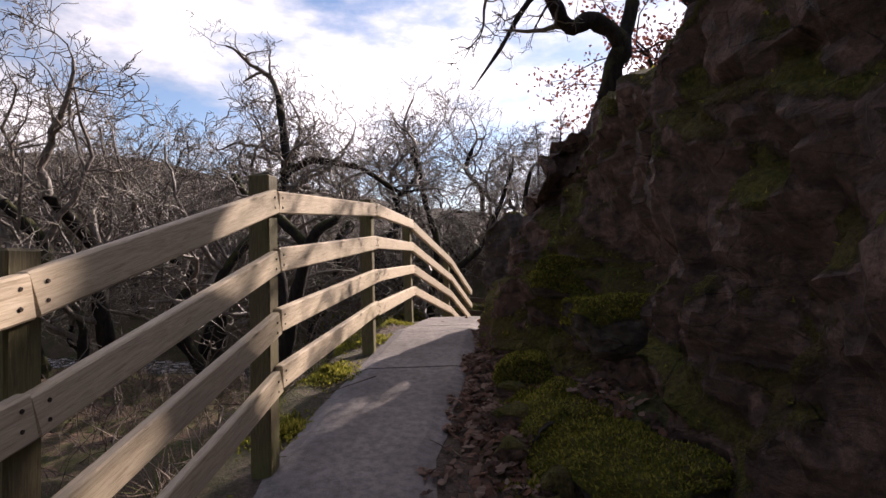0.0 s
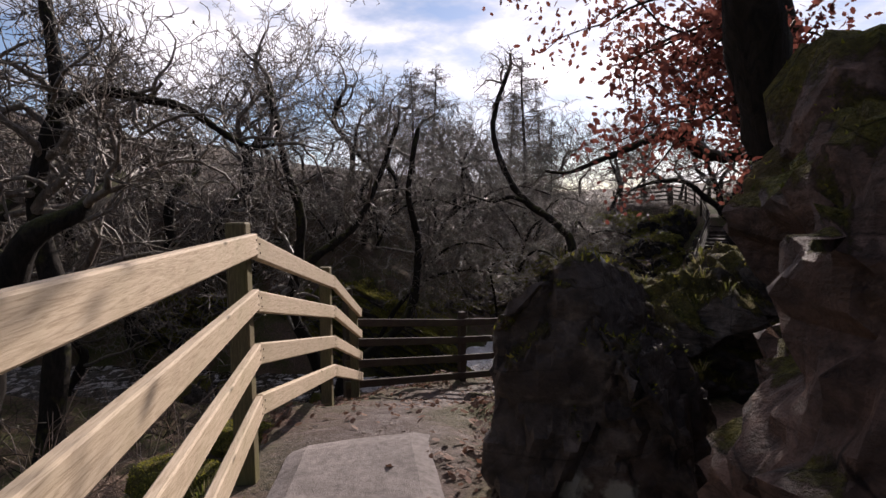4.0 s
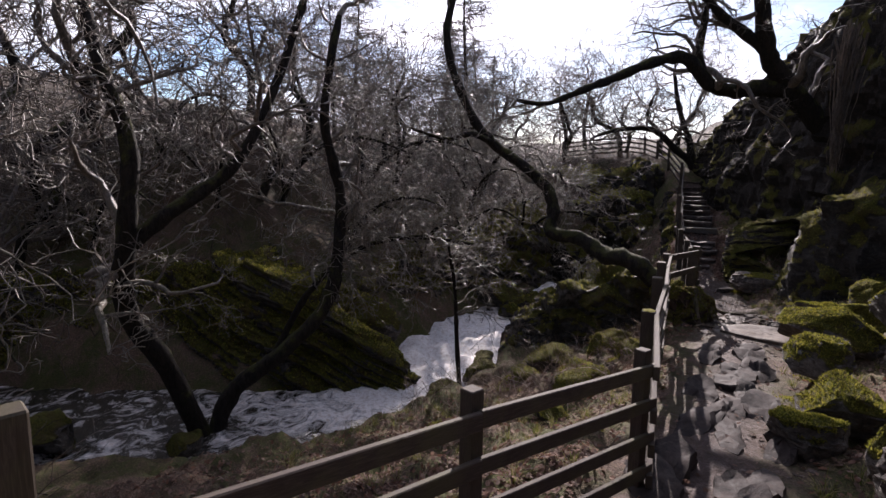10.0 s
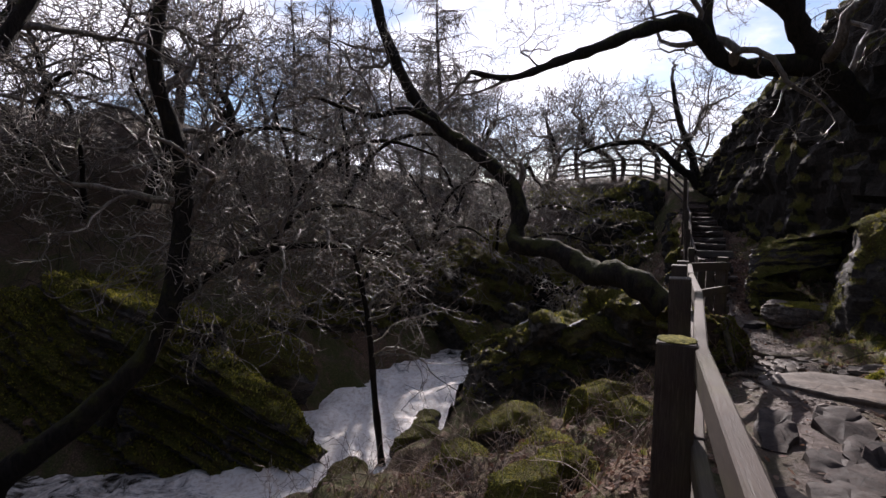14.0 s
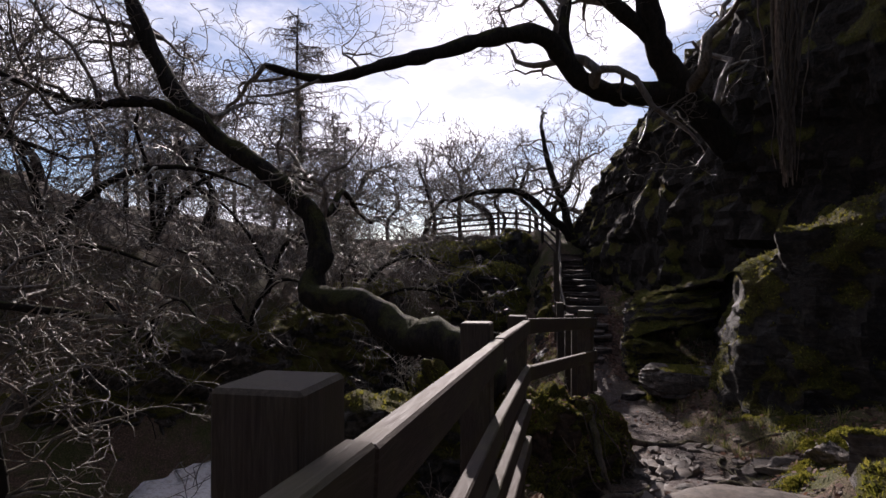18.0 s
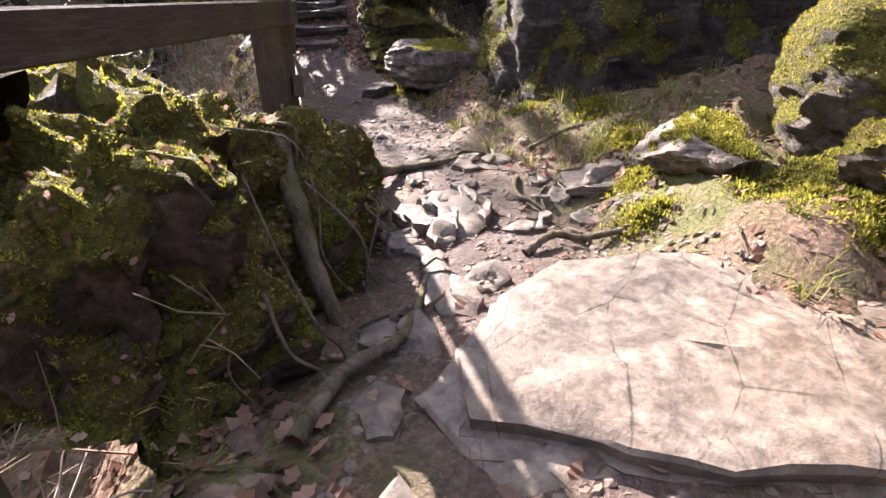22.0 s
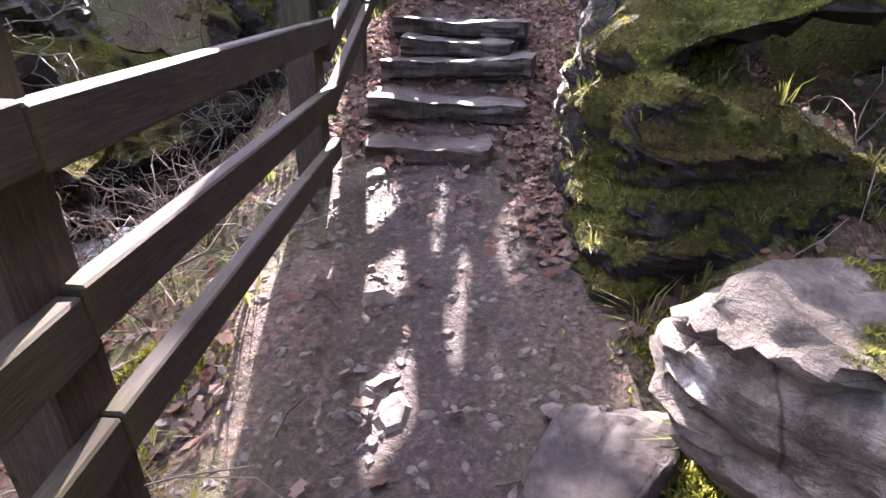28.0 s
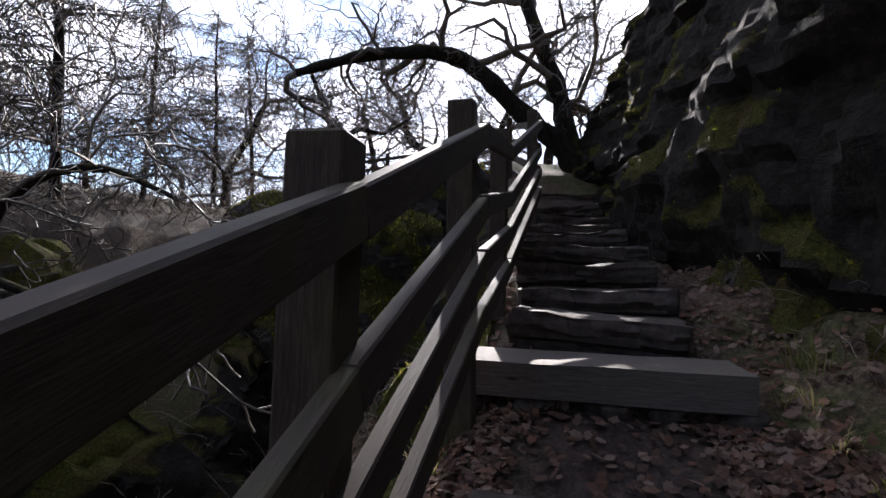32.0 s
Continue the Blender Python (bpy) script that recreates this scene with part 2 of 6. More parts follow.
ROCK_GRAVEL = rock_material("path_gravel", (0.085, 0.066, 0.056), (0.22, 0.175, 0.15), 0.0, (1, 1, 2), 0.0, 1.6, 0.7)
ROCK_PALEMOSS = rock_material("pale_mossy_rock", (0.1, 0.084, 0.072), (0.24, 0.2, 0.17), 0.9, (1, 1, 3), 0.3, 0.45)
ROCK_OUT = rock_material("outcrop_rock", (0.042, 0.036, 0.032), (0.15, 0.128, 0.112), 0.8, (1, 1, 5), 0.0, 0.5)
ROCK_BED = rock_material("wet_path_bedrock", (0.03, 0.024, 0.022), (0.1, 0.08, 0.073), 0.0, (1, 1, 4), 0.0, 1.6, 0.8)
ROCK_STEP = rock_material("worn_step_stone", (0.052, 0.041, 0.036), (0.135, 0.107, 0.094), 0.0, (1, 1, 1.3), 0.0, 1.6, 0.72)


def ground_material():
    m = Nodes("earth_and_leaf_litter", 0.85)
    m.bsdf.inputs["Specular IOR Level"].default_value = 0.26
    n1, n2, n3 = m.noise(0.9, 6, 0.65), m.noise(6.5, 7, 0.7), m.noise(38, 5, 0.7)
    litter = m.ramp(n3, (0.3, (0.045, 0.03, 0.022)), (0.5, (0.13, 0.085, 0.06)), (0.68, (0.26, 0.17, 0.12)))
    grass = m.ramp(n3, (0.3, (0.03, 0.036, 0.012)), (0.6, (0.085, 0.095, 0.025)), (0.8, (0.17, 0.16, 0.05)))
    col = m.mix(m.ramp(m.math("ADD", m.math("MULTIPLY", n1, 0.6), m.math("MULTIPLY", n2, 0.4)), (0.44, 0.0), (0.56, 0.85)), litter, grass)
    dirt = m.ramp(n3, (0.28, (0.026, 0.017, 0.0145)), (0.5, (0.068, 0.044, 0.037)), (0.72, (0.145, 0.097, 0.084)))
    dirt = m.mix(m.ramp(n2, (0.4, 0.0), (0.65, 0.6)), dirt, (0.07, 0.052, 0.045))
    path = m.attr("path")
    col = m.mix(path, col, dirt)
    moor = m.ramp(m.noise(0.35, 8, 0.75), (0.35, (0.022, 0.017, 0.012)), (0.52, (0.075, 0.05, 0.034)), (0.62, (0.05, 0.044, 0.02)), (0.72, (0.12, 0.08, 0.052)))
    col = m.mix(m.attr("far"), col, moor)
    m.bump(m.math("ADD", n3, m.math("MULTIPLY", n2, 1.5)), 0.8, 0.03)
    return m.done(col, m.mix(path, (0.92, 0.92, 0.92), m.ramp(n2, (0.35, 0.5), (0.6, 0.88))))


GROUND = ground_material()


def concrete_material():
    m = Nodes("worn_concrete", 0.85)
    a, b, c = m.noise(1.6, 6, 0.6), m.noise(22, 7, 0.7), m.noise(120, 3, 0.6)
    col = m.ramp(a, (0.35, (0.19, 0.166, 0.156)), (0.65, (0.31, 0.272, 0.256)))
    col = m.mix(m.ramp(b, (0.35, 0.65), (0.6, 0.0)), col, (0.09, 0.078, 0.072))
    col = m.mix(m.ramp(c, (0.62, 0.0), (0.75, 0.5)), col, (0.42, 0.38, 0.34))
    m.bump(m.math("ADD", b, c), 0.5, 0.01)
    return m.done(col)


CONCRETE = concrete_material()


def plain_material(name, low, high, scale, rough, metal=0.0):
    m = Nodes(name, rough, metal)
    n = m.noise(scale, 5, 0.7)
    m.bump(n, 0.8, 0.01)
    return m.done(m.ramp(n, (0.35, low), (0.65, high)))


IRON = plain_material("rusty_nail_head", (0.03, 0.025, 0.022), (0.09, 0.06, 0.045), 400, 0.6, 0.6)
MOSS_CAP = plain_material("moss_cushion", (0.05, 0.055, 0.012), (0.3, 0.26, 0.05), 70, 0.95)


def bark_material(name, dark, light, moss=0.6, rough=0.9, gloss=0.18):
    m = Nodes(name, rough)
    m.bsdf.inputs["Specular IOR Level"].default_value = gloss
    ridges = m.noise(16, 7, 0.7, (1, 1, 0.3), 0.8)
    col = m.ramp(ridges, (0.35, dark), (0.65, light))
    up = m.up()
    cover = m.math("ADD", m.math("MULTIPLY", up, 0.5), m.math("MULTIPLY", m.math("SUBTRACT", m.noise(3.0, 5), 0.5), 2.0))
    col = m.mix(m.ramp(cover, (0.15, 0.0), (0.42, moss)), col, m.ramp(m.noise(40, 3), (0.3, (0.05, 0.055, 0.012)), (0.7, (0.15, 0.16, 0.03))))
    m.bump(m.math("ADD", ridges, m.math("MULTIPLY", m.noise(5, 4), 0.8)), 1.0, 0.035)
    return m.done(col)


# trunk bark is darker than real oak: backlit shade put into its colour
BARK = bark_material("shade_toned_mossy_oak_bark", (0.01, 0.008, 0.007), (0.034, 0.027, 0.022), 0.35)
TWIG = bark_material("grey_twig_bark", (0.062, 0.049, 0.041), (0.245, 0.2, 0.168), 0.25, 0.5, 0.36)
ROOT = bark_material("bare_root_bark", (0.05, 0.038, 0.03), (0.2, 0.155, 0.125), 0.35)


def leaf_material(name, *cols, glow=0.35):
    m = Nodes(name, 0.75)
    stops = [(i / max(1, len(cols) - 1), c) for i, c in enumerate(cols)]
    col = m.ramp(m.island(), *stops)
    m.done(col)
    # thin leaves let light through
    through_light = m.add("ShaderNodeBsdfTranslucent", Color=col)
    both = m.add("ShaderNodeMixShader", Fac=glow)
    m.tree.links.new(m.bsdf.outputs["BSDF"], both.inputs[1])
    m.tree.links.new(through_light.outputs["BSDF"], both.inputs[2])
    m.tree.links.new(both.outputs["Shader"], m.tree.nodes["Material Output"].inputs["Surface"])
    return m.mat


LEAF_DEAD = leaf_material("dead_oak_leaf", (0.06, 0.037, 0.03), (0.16, 0.095, 0.07), (0.3, 0.21, 0.165), (0.22, 0.11, 0.07), (0.1, 0.065, 0.052))
LEAF_RED = leaf_material("withered_russet_leaf", (0.11, 0.035, 0.028), (0.2, 0.065, 0.05), (0.28, 0.1, 0.075))
MOSS = leaf_material("green_moss_tuft", (0.07, 0.075, 0.016), (0.16, 0.165, 0.026), (0.28, 0.265, 0.04), (0.4, 0.34, 0.075), glow=0.5)
GRASS = leaf_material("rough_grass", (0.08, 0.1, 0.02), (0.2, 0.2, 0.05), (0.36, 0.29, 0.16), glow=0.45)
SCRUB = leaf_material("dark_scrub_stem", (0.03, 0.022, 0.017), (0.09, 0.065, 0.05), (0.2, 0.16, 0.135), glow=0.1)
BRACKEN = leaf_material("dry_bramble_stem", (0.11, 0.07, 0.05), (0.26, 0.19, 0.14), (0.45, 0.37, 0.31), glow=0.15)


def water_material():
    m = Nodes("peaty_white_water", 0.12)
    m.bsdf.inputs["Specular IOR Level"].default_value = 0.5
    foam = m.noise(1.8, 9, 0.72, (1, 1, 1), 1.5)
    fast = m.attr("foam")
    f = m.math("ADD", foam, m.math("MULTIPLY", m.math("SUBTRACT", fast, 0.5), 0.5))
    mask = m.ramp(f, (0.32, 0.0), (0.5, 1.0))
    col = m.mix(mask, (0.035, 0.028, 0.02), m.ramp(m.noise(12, 6, 0.7), (0.3, (0.6, 0.5, 0.42)), (0.55, (0.95, 0.9, 0.86))))
    m.bump(m.math("ADD", foam, m.math("MULTIPLY", m.noise(9, 6, 0.7), 0.5)), 0.7, 0.07)
    return m.done(col, m.mix(mask, (0.1, 0.1, 0.1), (0.7, 0.7, 0.7)))


WATER = water_material()

# the lie of the land
def thing(name, label, category, group="", kind="", at=(0, 0, 0)):
    ob = new(name)
    ob.location = at
    ob.empty_display_size = 0.2
    return tagged(ob, label, category, group, kind)


def mesh_object(name, verts, faces, material, parent=None, label="", smooth=True):
    me = bpy.data.meshes.new(name)
    me.from_pydata([tuple(v) for v in verts], [], faces)
    me.materials.append(material)
    if smooth:
        me.polygons.foreach_set("use_smooth", [True] * len(me.polygons))
    me.update()
    ob = new(name, me)
    if parent is not None:
        ob.parent = parent
        ob.matrix_parent_inverse = Matrix.Translation(-parent.location)
    return tagged(ob, label)


def part(name, bm, material, parent, label="", smooth=False):
    """One bmesh as one mesh object under a thing or part."""
    me = bpy.data.meshes.new(name)
    bm.to_mesh(me)
    bm.free()
    me.materials.append(material)
    if smooth:
        me.polygons.foreach_set("use_smooth", [True] * len(me.polygons))
    ob = new(name, me)
    if parent is not None:
        ob.parent = parent
        ob.matrix_parent_inverse = Matrix.Translation(-parent.location)
    return tagged(ob, label)


# path centre: x, y, height
PATH = np.array([(-0.3, -9, -0.9), (-0.35, -3, -0.25), (-0.45, 0, 0.08), (-0.42, 2.6, 0.42), (-0.2, 4, 0.58), (-0.05, 5.2, 0.68), (0.2, 7, 0.6), (0.5, 8.2, 0.34),
                 (0.95, 9.4, -0.08), (1.45, 10.4, -0.42), (2.5, 11.15, -0.66), (3.8, 11.7, -0.86), (5.0, 12.4, -1.02), (6.5, 13.5, -1.18), (8.0, 14.6, -1.33), (9.4, 15.7, -1.45),
                 (10.7, 16.6, -1.62), (11.9, 17.5, -1.78), (12.9, 18.5, -1.93), (14.0, 19.9, -1.93), (15.1, 21.35, -1.76), (15.55, 21.95, -1.62), (16.6, 22.9, -1.2), (17.5, 23.8, -0.8),
                 (18.4, 24.7, -0.45), (19.3, 25.5, 0.0), (20.6, 26.9, 0.5), (22.0, 28.3, 1.6), (23.0, 30.2, 2.2), (25.5, 34, 2.4), (34, 46, 1.6), (60, 80, 2.0), (110, 140, 4.0)])
RIVER = np.array([(-60, 34), (-20, 27), (-8, 24), (-2.5, 21.8), (0.8, 20.6), (2.8, 20.3), (4.7, 20.6), (6.2, 22.2), (8, 24), (10, 25.2), (12.6, 25.2), (14.2, 26.4)])
RIVER_HALF = np.array([1.8, 1.8, 1.8, 1.5, 1.3, 1.2, 0.9, 1.35, 0.8, 0.35, 0.8, 0.8])
WATER_Z = -3.55


def along(line, x, y, values=None):
    """Distance to a line, side (right of travel +), and blended values of it, for arrays of points."""
    best, side, at = np.full(x.shape, 1e9), np.zeros(x.shape), np.zeros(x.shape)
    total, weight = np.zeros(x.shape), np.zeros(x.shape)
    for i in range(len(line) - 1):
        (ax, ay), (bx, by) = line[i][:2], line[i + 1][:2]
        dx, dy = bx - ax, by - ay
        length = math.hypot(dx, dy)
        k = np.clip(((x - ax) * dx + (y - ay) * dy) / length**2, 0, 1)
        px, py = ax + k * dx, ay + k * dy
        d = np.hypot(x - px, y - py)
        near = d < best
        best = np.where(near, d, best)
        side = np.where(near, np.sign((x - ax) * dy - (y - ay) * dx), side)
        at = np.where(near, i + k, at)
        if values is not None:
            w = 1 / (d**2 + 0.02) ** 2
            total += w * (values[i] + k * (values[i + 1] - values[i]))
            weight += w
    return best, side, at, (total / weight if values is not None else None)


def fractal(x, y, z, octaves=4):
    return noise.fractal(Vector((x, y, z)), 0.9, 2.1, octaves)


def smooth_step(v, a, b):
    k = np.clip((v - a) / (b - a), 0, 1)
    return k * k * (3 - 2 * k)


def land(x, y):
    """Height of the ground, without its small bumps, and how far one is from path and river."""
    d, side, at, zp = along(PATH, x, y, PATH[:, 2])
    rd, rside, rat, rw = along(RIVER, x, y, RIVER_HALF)
    left = zp - np.interp(d, [0, 0.75, 1.1, 2.5, 6, 12, 40], [0, 0, 0.12, 0.8, 2.0, 3.2, 4])
    early = 1 - smooth_step(y, 7.5, 10)
    left -= early * np.interp(d, [0.8, 1.6, 3, 20], [0, 0.9, 1.4, 1.4])
    stairs = smooth_step(at, 19.5, 22)
    left -= stairs * np.interp(d, [0.8, 1.4, 3, 20], [0, 0.5, 1.4, 1.6])
    left = np.maximum(left, WATER_Z + 0.3 + 0.12 * np.clip(rd - rw, 0, 8) - 6 * early * (y < 9))
    right = zp + np.interp(d, [0, 0.7, 1.2, 2.2, 4, 7, 12, 30, 100], [0, 0, 0.1, 0.38, 1.0, 2.4, 5.5, 11, 14])
    z = np.where(side > 0, right, left)
    edge = np.maximum(rd - rw, 0)
    far_bank = rside < 0
    bearing = np.degrees(np.arctan2(x, y - 6))
    lift = np.interp(bearing, [-180, -60, -32, -20, 0, 15, 28, 45, 90], [1.8, 2.1, 1.9, 1.25, 0.8, 0.6, 0.4, 0.5, 0.6])
    rise = np.interp(edge, [0, 0.4, 1.6, 3.5, 6], [0, 0.6, 1.6, 3.1, 4.6]) + lift * np.interp(edge, [6, 12, 25, 60, 130, 400], [0, 2.6, 5.5, 11, 17, 22])
    z_far = WATER_Z - 0.5 + rise + 2.2 * np.exp(-((x - 2.0) ** 2 / 50 + (y - 31) ** 2 / 40))
    z_near = np.minimum(z, WATER_Z - 0.5 + edge * 1.15)
    z = np.where(far_bank, z_far, z_near)
    # the knoll that the stairs climb round
    md, _, _, _ = along(np.array([(21.8, 37.6), (24.3, 34.6), (24.2, 31.6)]), x, y)
    knoll = 2.3 - np.interp(md, [0, 1.4, 3.0, 5.0, 8.0], [0, 0.1, 1.2, 3.4, 8])
    z = np.maximum(z, knoll)
    return z, d, side, at, rd - rw, far_bank


def axis(fine_from, fine_to, step, low, high):
    inner = np.arange(fine_from, fine_to, step)
    out, back, gap, here = [], [], step, inner[-1]
    while here < high:
        gap *= 1.12
        here += gap
        out.append(here)
    gap, here = step, fine_from
    while here > low:
        gap *= 1.12
        here -= gap
        back.append(here)
    return np.concatenate([back[::-1], inner, out])


GX, GY = axis(-3.0, 20.5, 0.13, -500, 500), axis(-1.0, 28.5, 0.13, -60, 600)


def build_ground():
    xs, ys = np.meshgrid(GX, GY)
    z, d, side, at, edge, far = land(xs, ys)
    flat_x, flat_y, flat_z, flat_d = xs.ravel(), ys.ravel(), z.ravel(), d.ravel()
    rough = np.clip((flat_d - 0.35) * 0.35, 0.02, 0.28) * np.where(flat_y < 7, 0.7, 1)
    bumps = np.array([fractal(a * 0.9, b * 0.9, 0) + 0.4 * fractal(a * 3.3, b * 3.3, 5, 3) for a, b in zip(flat_x, flat_y)])
    flat_z = flat_z + bumps * rough + np.clip(flat_d - 12, 0, 60) * 0.02 * np.array([fractal(a * 0.11, b * 0.11, 9, 3) for a, b in zip(flat_x, flat_y)])
    nx, ny = len(GX), len(GY)
    faces = [(j * nx + i, j * nx + i + 1, (j + 1) * nx + i + 1, (j + 1) * nx + i) for j in range(ny - 1) for i in range(nx - 1)]
    ob = mesh_object("ground", np.stack([flat_x, flat_y, flat_z], 1), faces, GROUND)
    path = np.clip(1.15 - (flat_d + 0.25 * bumps) / 0.85, 0, 1) * (at.ravel() < 26.5)
    ob.data.attributes.new("path", "FLOAT", "POINT").data.foreach_set("value", path.astype(np.float32))
    ob.data.attributes.new("far", "FLOAT", "POINT").data.foreach_set("value", np.maximum(smooth_step(edge.ravel() * far.ravel(), 1.5, 6), smooth_step(flat_y, 29, 36)).astype(np.float32))
    tagged(ob, "steep wooded valley floor of earth, moss and dead leaves", "ground", kind="structure")
    return flat_z.reshape(z.shape), d * side, at


GZ, GD, GA = build_ground()


def ground_z(x, y):
    i = int(np.clip(np.searchsorted(GX, x) - 1, 0, len(GX) - 2))
    j = int(np.clip(np.searchsorted(GY, y) - 1, 0, len(GY) - 2))
    u, v = (x - GX[i]) / (GX[i + 1] - GX[i]), (y - GY[j]) / (GY[j + 1] - GY[j])
    return float((GZ[j, i] * (1 - u) + GZ[j, i + 1] * u) * (1 - v) + (GZ[j + 1, i] * (1 - u) + GZ[j + 1, i + 1] * u) * v)


def build_river():
    pts, centre, half = [], [], []
    for i in range(len(RIVER) - 1):
        n = max(2, int(np.linalg.norm(RIVER[i + 1] - RIVER[i]) / 0.15))
        n = min(n, 60)
        for k in range(n):
            centre.append(RIVER[i] + (RIVER[i + 1] - RIVER[i]) * k / n)
            half.append(RIVER_HALF[i] + (RIVER_HALF[i + 1] - RIVER_HALF[i]) * k / n)
    verts, faces, foam, across = [], [], [], 24
    for i, c in enumerate(centre):
        a, b = centre[max(0, i - 4)], centre[min(len(centre) - 1, i + 4)]
        t = (b - a) / np.linalg.norm(b - a)
        normal = np.array([t[1], -t[0]])
        for k in range(across + 1):
            u = k / across * 2 - 1
            p = c + normal * u * (half[i] + 0.45)
            fast = math.exp(-((p[0] - 6.2) ** 2 + (p[1] - 22.3) ** 2) / 14)
            fast = max(fast, 0.8 * math.exp(-((p[0] - 13.2) ** 2 + (p[1] - 25.5) ** 2) / 2), 0.6 * math.exp(-((p[0] - 8.3) ** 2 + (p[1] - 24.4) ** 2) / 1.5))
            wave = (0.05 + 0.16 * fast) * fractal(p[0] * 1.7, p[1] * 1.7, 3) + 0.25 * smooth_step(p[0], 4.0, 9.0) + 0.35 * smooth_step(p[0], 9, 13)
            verts.append((p[0], p[1], WATER_Z + wave))
            foam.append(0.15 + 0.8 * fast)
    n = across + 1
    faces = [(i * n + k, i * n + k + 1, (i + 1) * n + k + 1, (i + 1) * n + k) for i in range(len(centre) - 1) for k in range(across)]
    ob = mesh_object("water", verts, faces, WATER)
    ob.data.attributes.new("foam", "FLOAT", "POINT").data.foreach_set("value", np.array(foam, np.float32))
    tagged(ob, "fast peaty river with white water below a cascade", "river", kind="structure")


build_river()

# rock
def layered(p, seed, scale, rough, strata, tilt, fine=1.0):
    """How far a rock's skin stands out at p: lumps, cracks and tilted beds."""
    q = p * scale + Vector((seed * 7.3, seed * 3.1, seed * 1.7))
    lump = noise.fractal(q, 0.85, 2.1, 5)
    beds = p.dot(tilt) * strata + noise.noise(q * 1.3) * 1.4 + seed
    saw = beds - math.floor(beds)
    ridge = 1 - abs(noise.noise(q * 2.1 + Vector((9, 4, 2)))) * 2
    block = 0.0
    for k, share in ((1.3, 0.85), (3.4, 0.5), (8.0, 0.26)):
        w = q * k + Vector((0, 0, q.z * k * 0.5)) + noise.noise_vector(q * k * 0.8) * 0.35
        near, cells = noise.voronoi(w)
        slope = noise.cell_vector(cells[0] * 5.3) * 2 - Vector((1, 1, 1))
        crack = max(0.0, 0.12 - (near[1] - near[0])) / 0.12
        block += (share if k < 2 else share * fine) * (noise.cell(cells[0] * 9.7) * 0.8 + (w - cells[0]).dot(slope) * 0.75 - 0.6 * crack)
    if fine < 0.5:
        w = Vector((q.x, q.y, q.z * 0.6)) + noise.noise_vector(q * 1.7) * 0.3
        ridged = noise.ridged_multi_fractal(w * 1.3, 0.85, 2.15, 6, 1.0, 2.0)
        return rough * (0.6 * lump + 1.0 * (ridged - 1.0) + 0.3 * (saw - 0.5) + fine * block)
    return rough * (0.42 * lump + 0.4 * (saw - 0.5) + 0.15 * min(ridge, 0.6) + 0.75 * block)


def rock_mesh(bm, seed, scale, rough, strata=3.0, tilt=(0.3, 0.1, 0.95), fine=1.0, beds=0.0):
    tilt = Vector(tilt)
    bm.normal_update()
    moves = [(v, v.normal * layered(v.co, seed, scale, rough, strata, tilt, fine)) for v in bm.verts]
    if beds:
        tilt = tilt.normalized()
        # broken edges of parallel beds, one above another
        for i, (v, m) in enumerate(moves):
            along_bed = v.co - tilt * v.co.dot(tilt)
            h, out = v.co.dot(tilt) + 0.07 * noise.noise(along_bed * 0.7), 0.0
            for often, share in ((strata, 0.6), (strata * 2.7, 0.3), (strata * 6.1, 0.1)):
                k = h * often + 0.3 * noise.noise(along_bed * 0.9 + Vector((often, 0, 0)))
                layer = math.floor(k)
                proud = noise.noise(along_bed * 0.8 + Vector((layer * 3.7 + often, 0.5, 0.5))) + 0.5
                out += share * (proud - 0.8 * (k - layer))
            moves[i] = (v, m + v.normal * beds * out)
    for v, m in moves:
        v.co += m
    return bm


def lay_moss(ob, least):
    """Marks where moss lies: on what faces up, in patches."""
    me = ob.data
    values = []
    for v in me.vertices:
        patch = noise.fractal(v.co * 1.2 + Vector((3, 1, 7)), 0.8, 2.2, 4)
        k = min(max((v.normal.z + 0.85 * patch - least) / 0.35, 0), 1)
        values.append(k)
    me.attributes.new("moss", "FLOAT", "POINT").data.foreach_set("value", values)


MOSSY = {"root_bound_earth": -0.08, "mossy_stone": 0.2, "golden_mossy_stone": -0.35, "bedded_mossy_stone": 0.1, "outcrop_rock": 0.5, "pale_mossy_rock": 0.85, "earthy_moss_bank": 0.15, "ledge_rock": 0.2, "damp_mossy_stone": 0.4, "shade_toned_mossy_crag": 0.28, "dark_mossy_cliff": 0.12, "slanting_river_rock": 0.12, "lichened_boulder": 0.75}


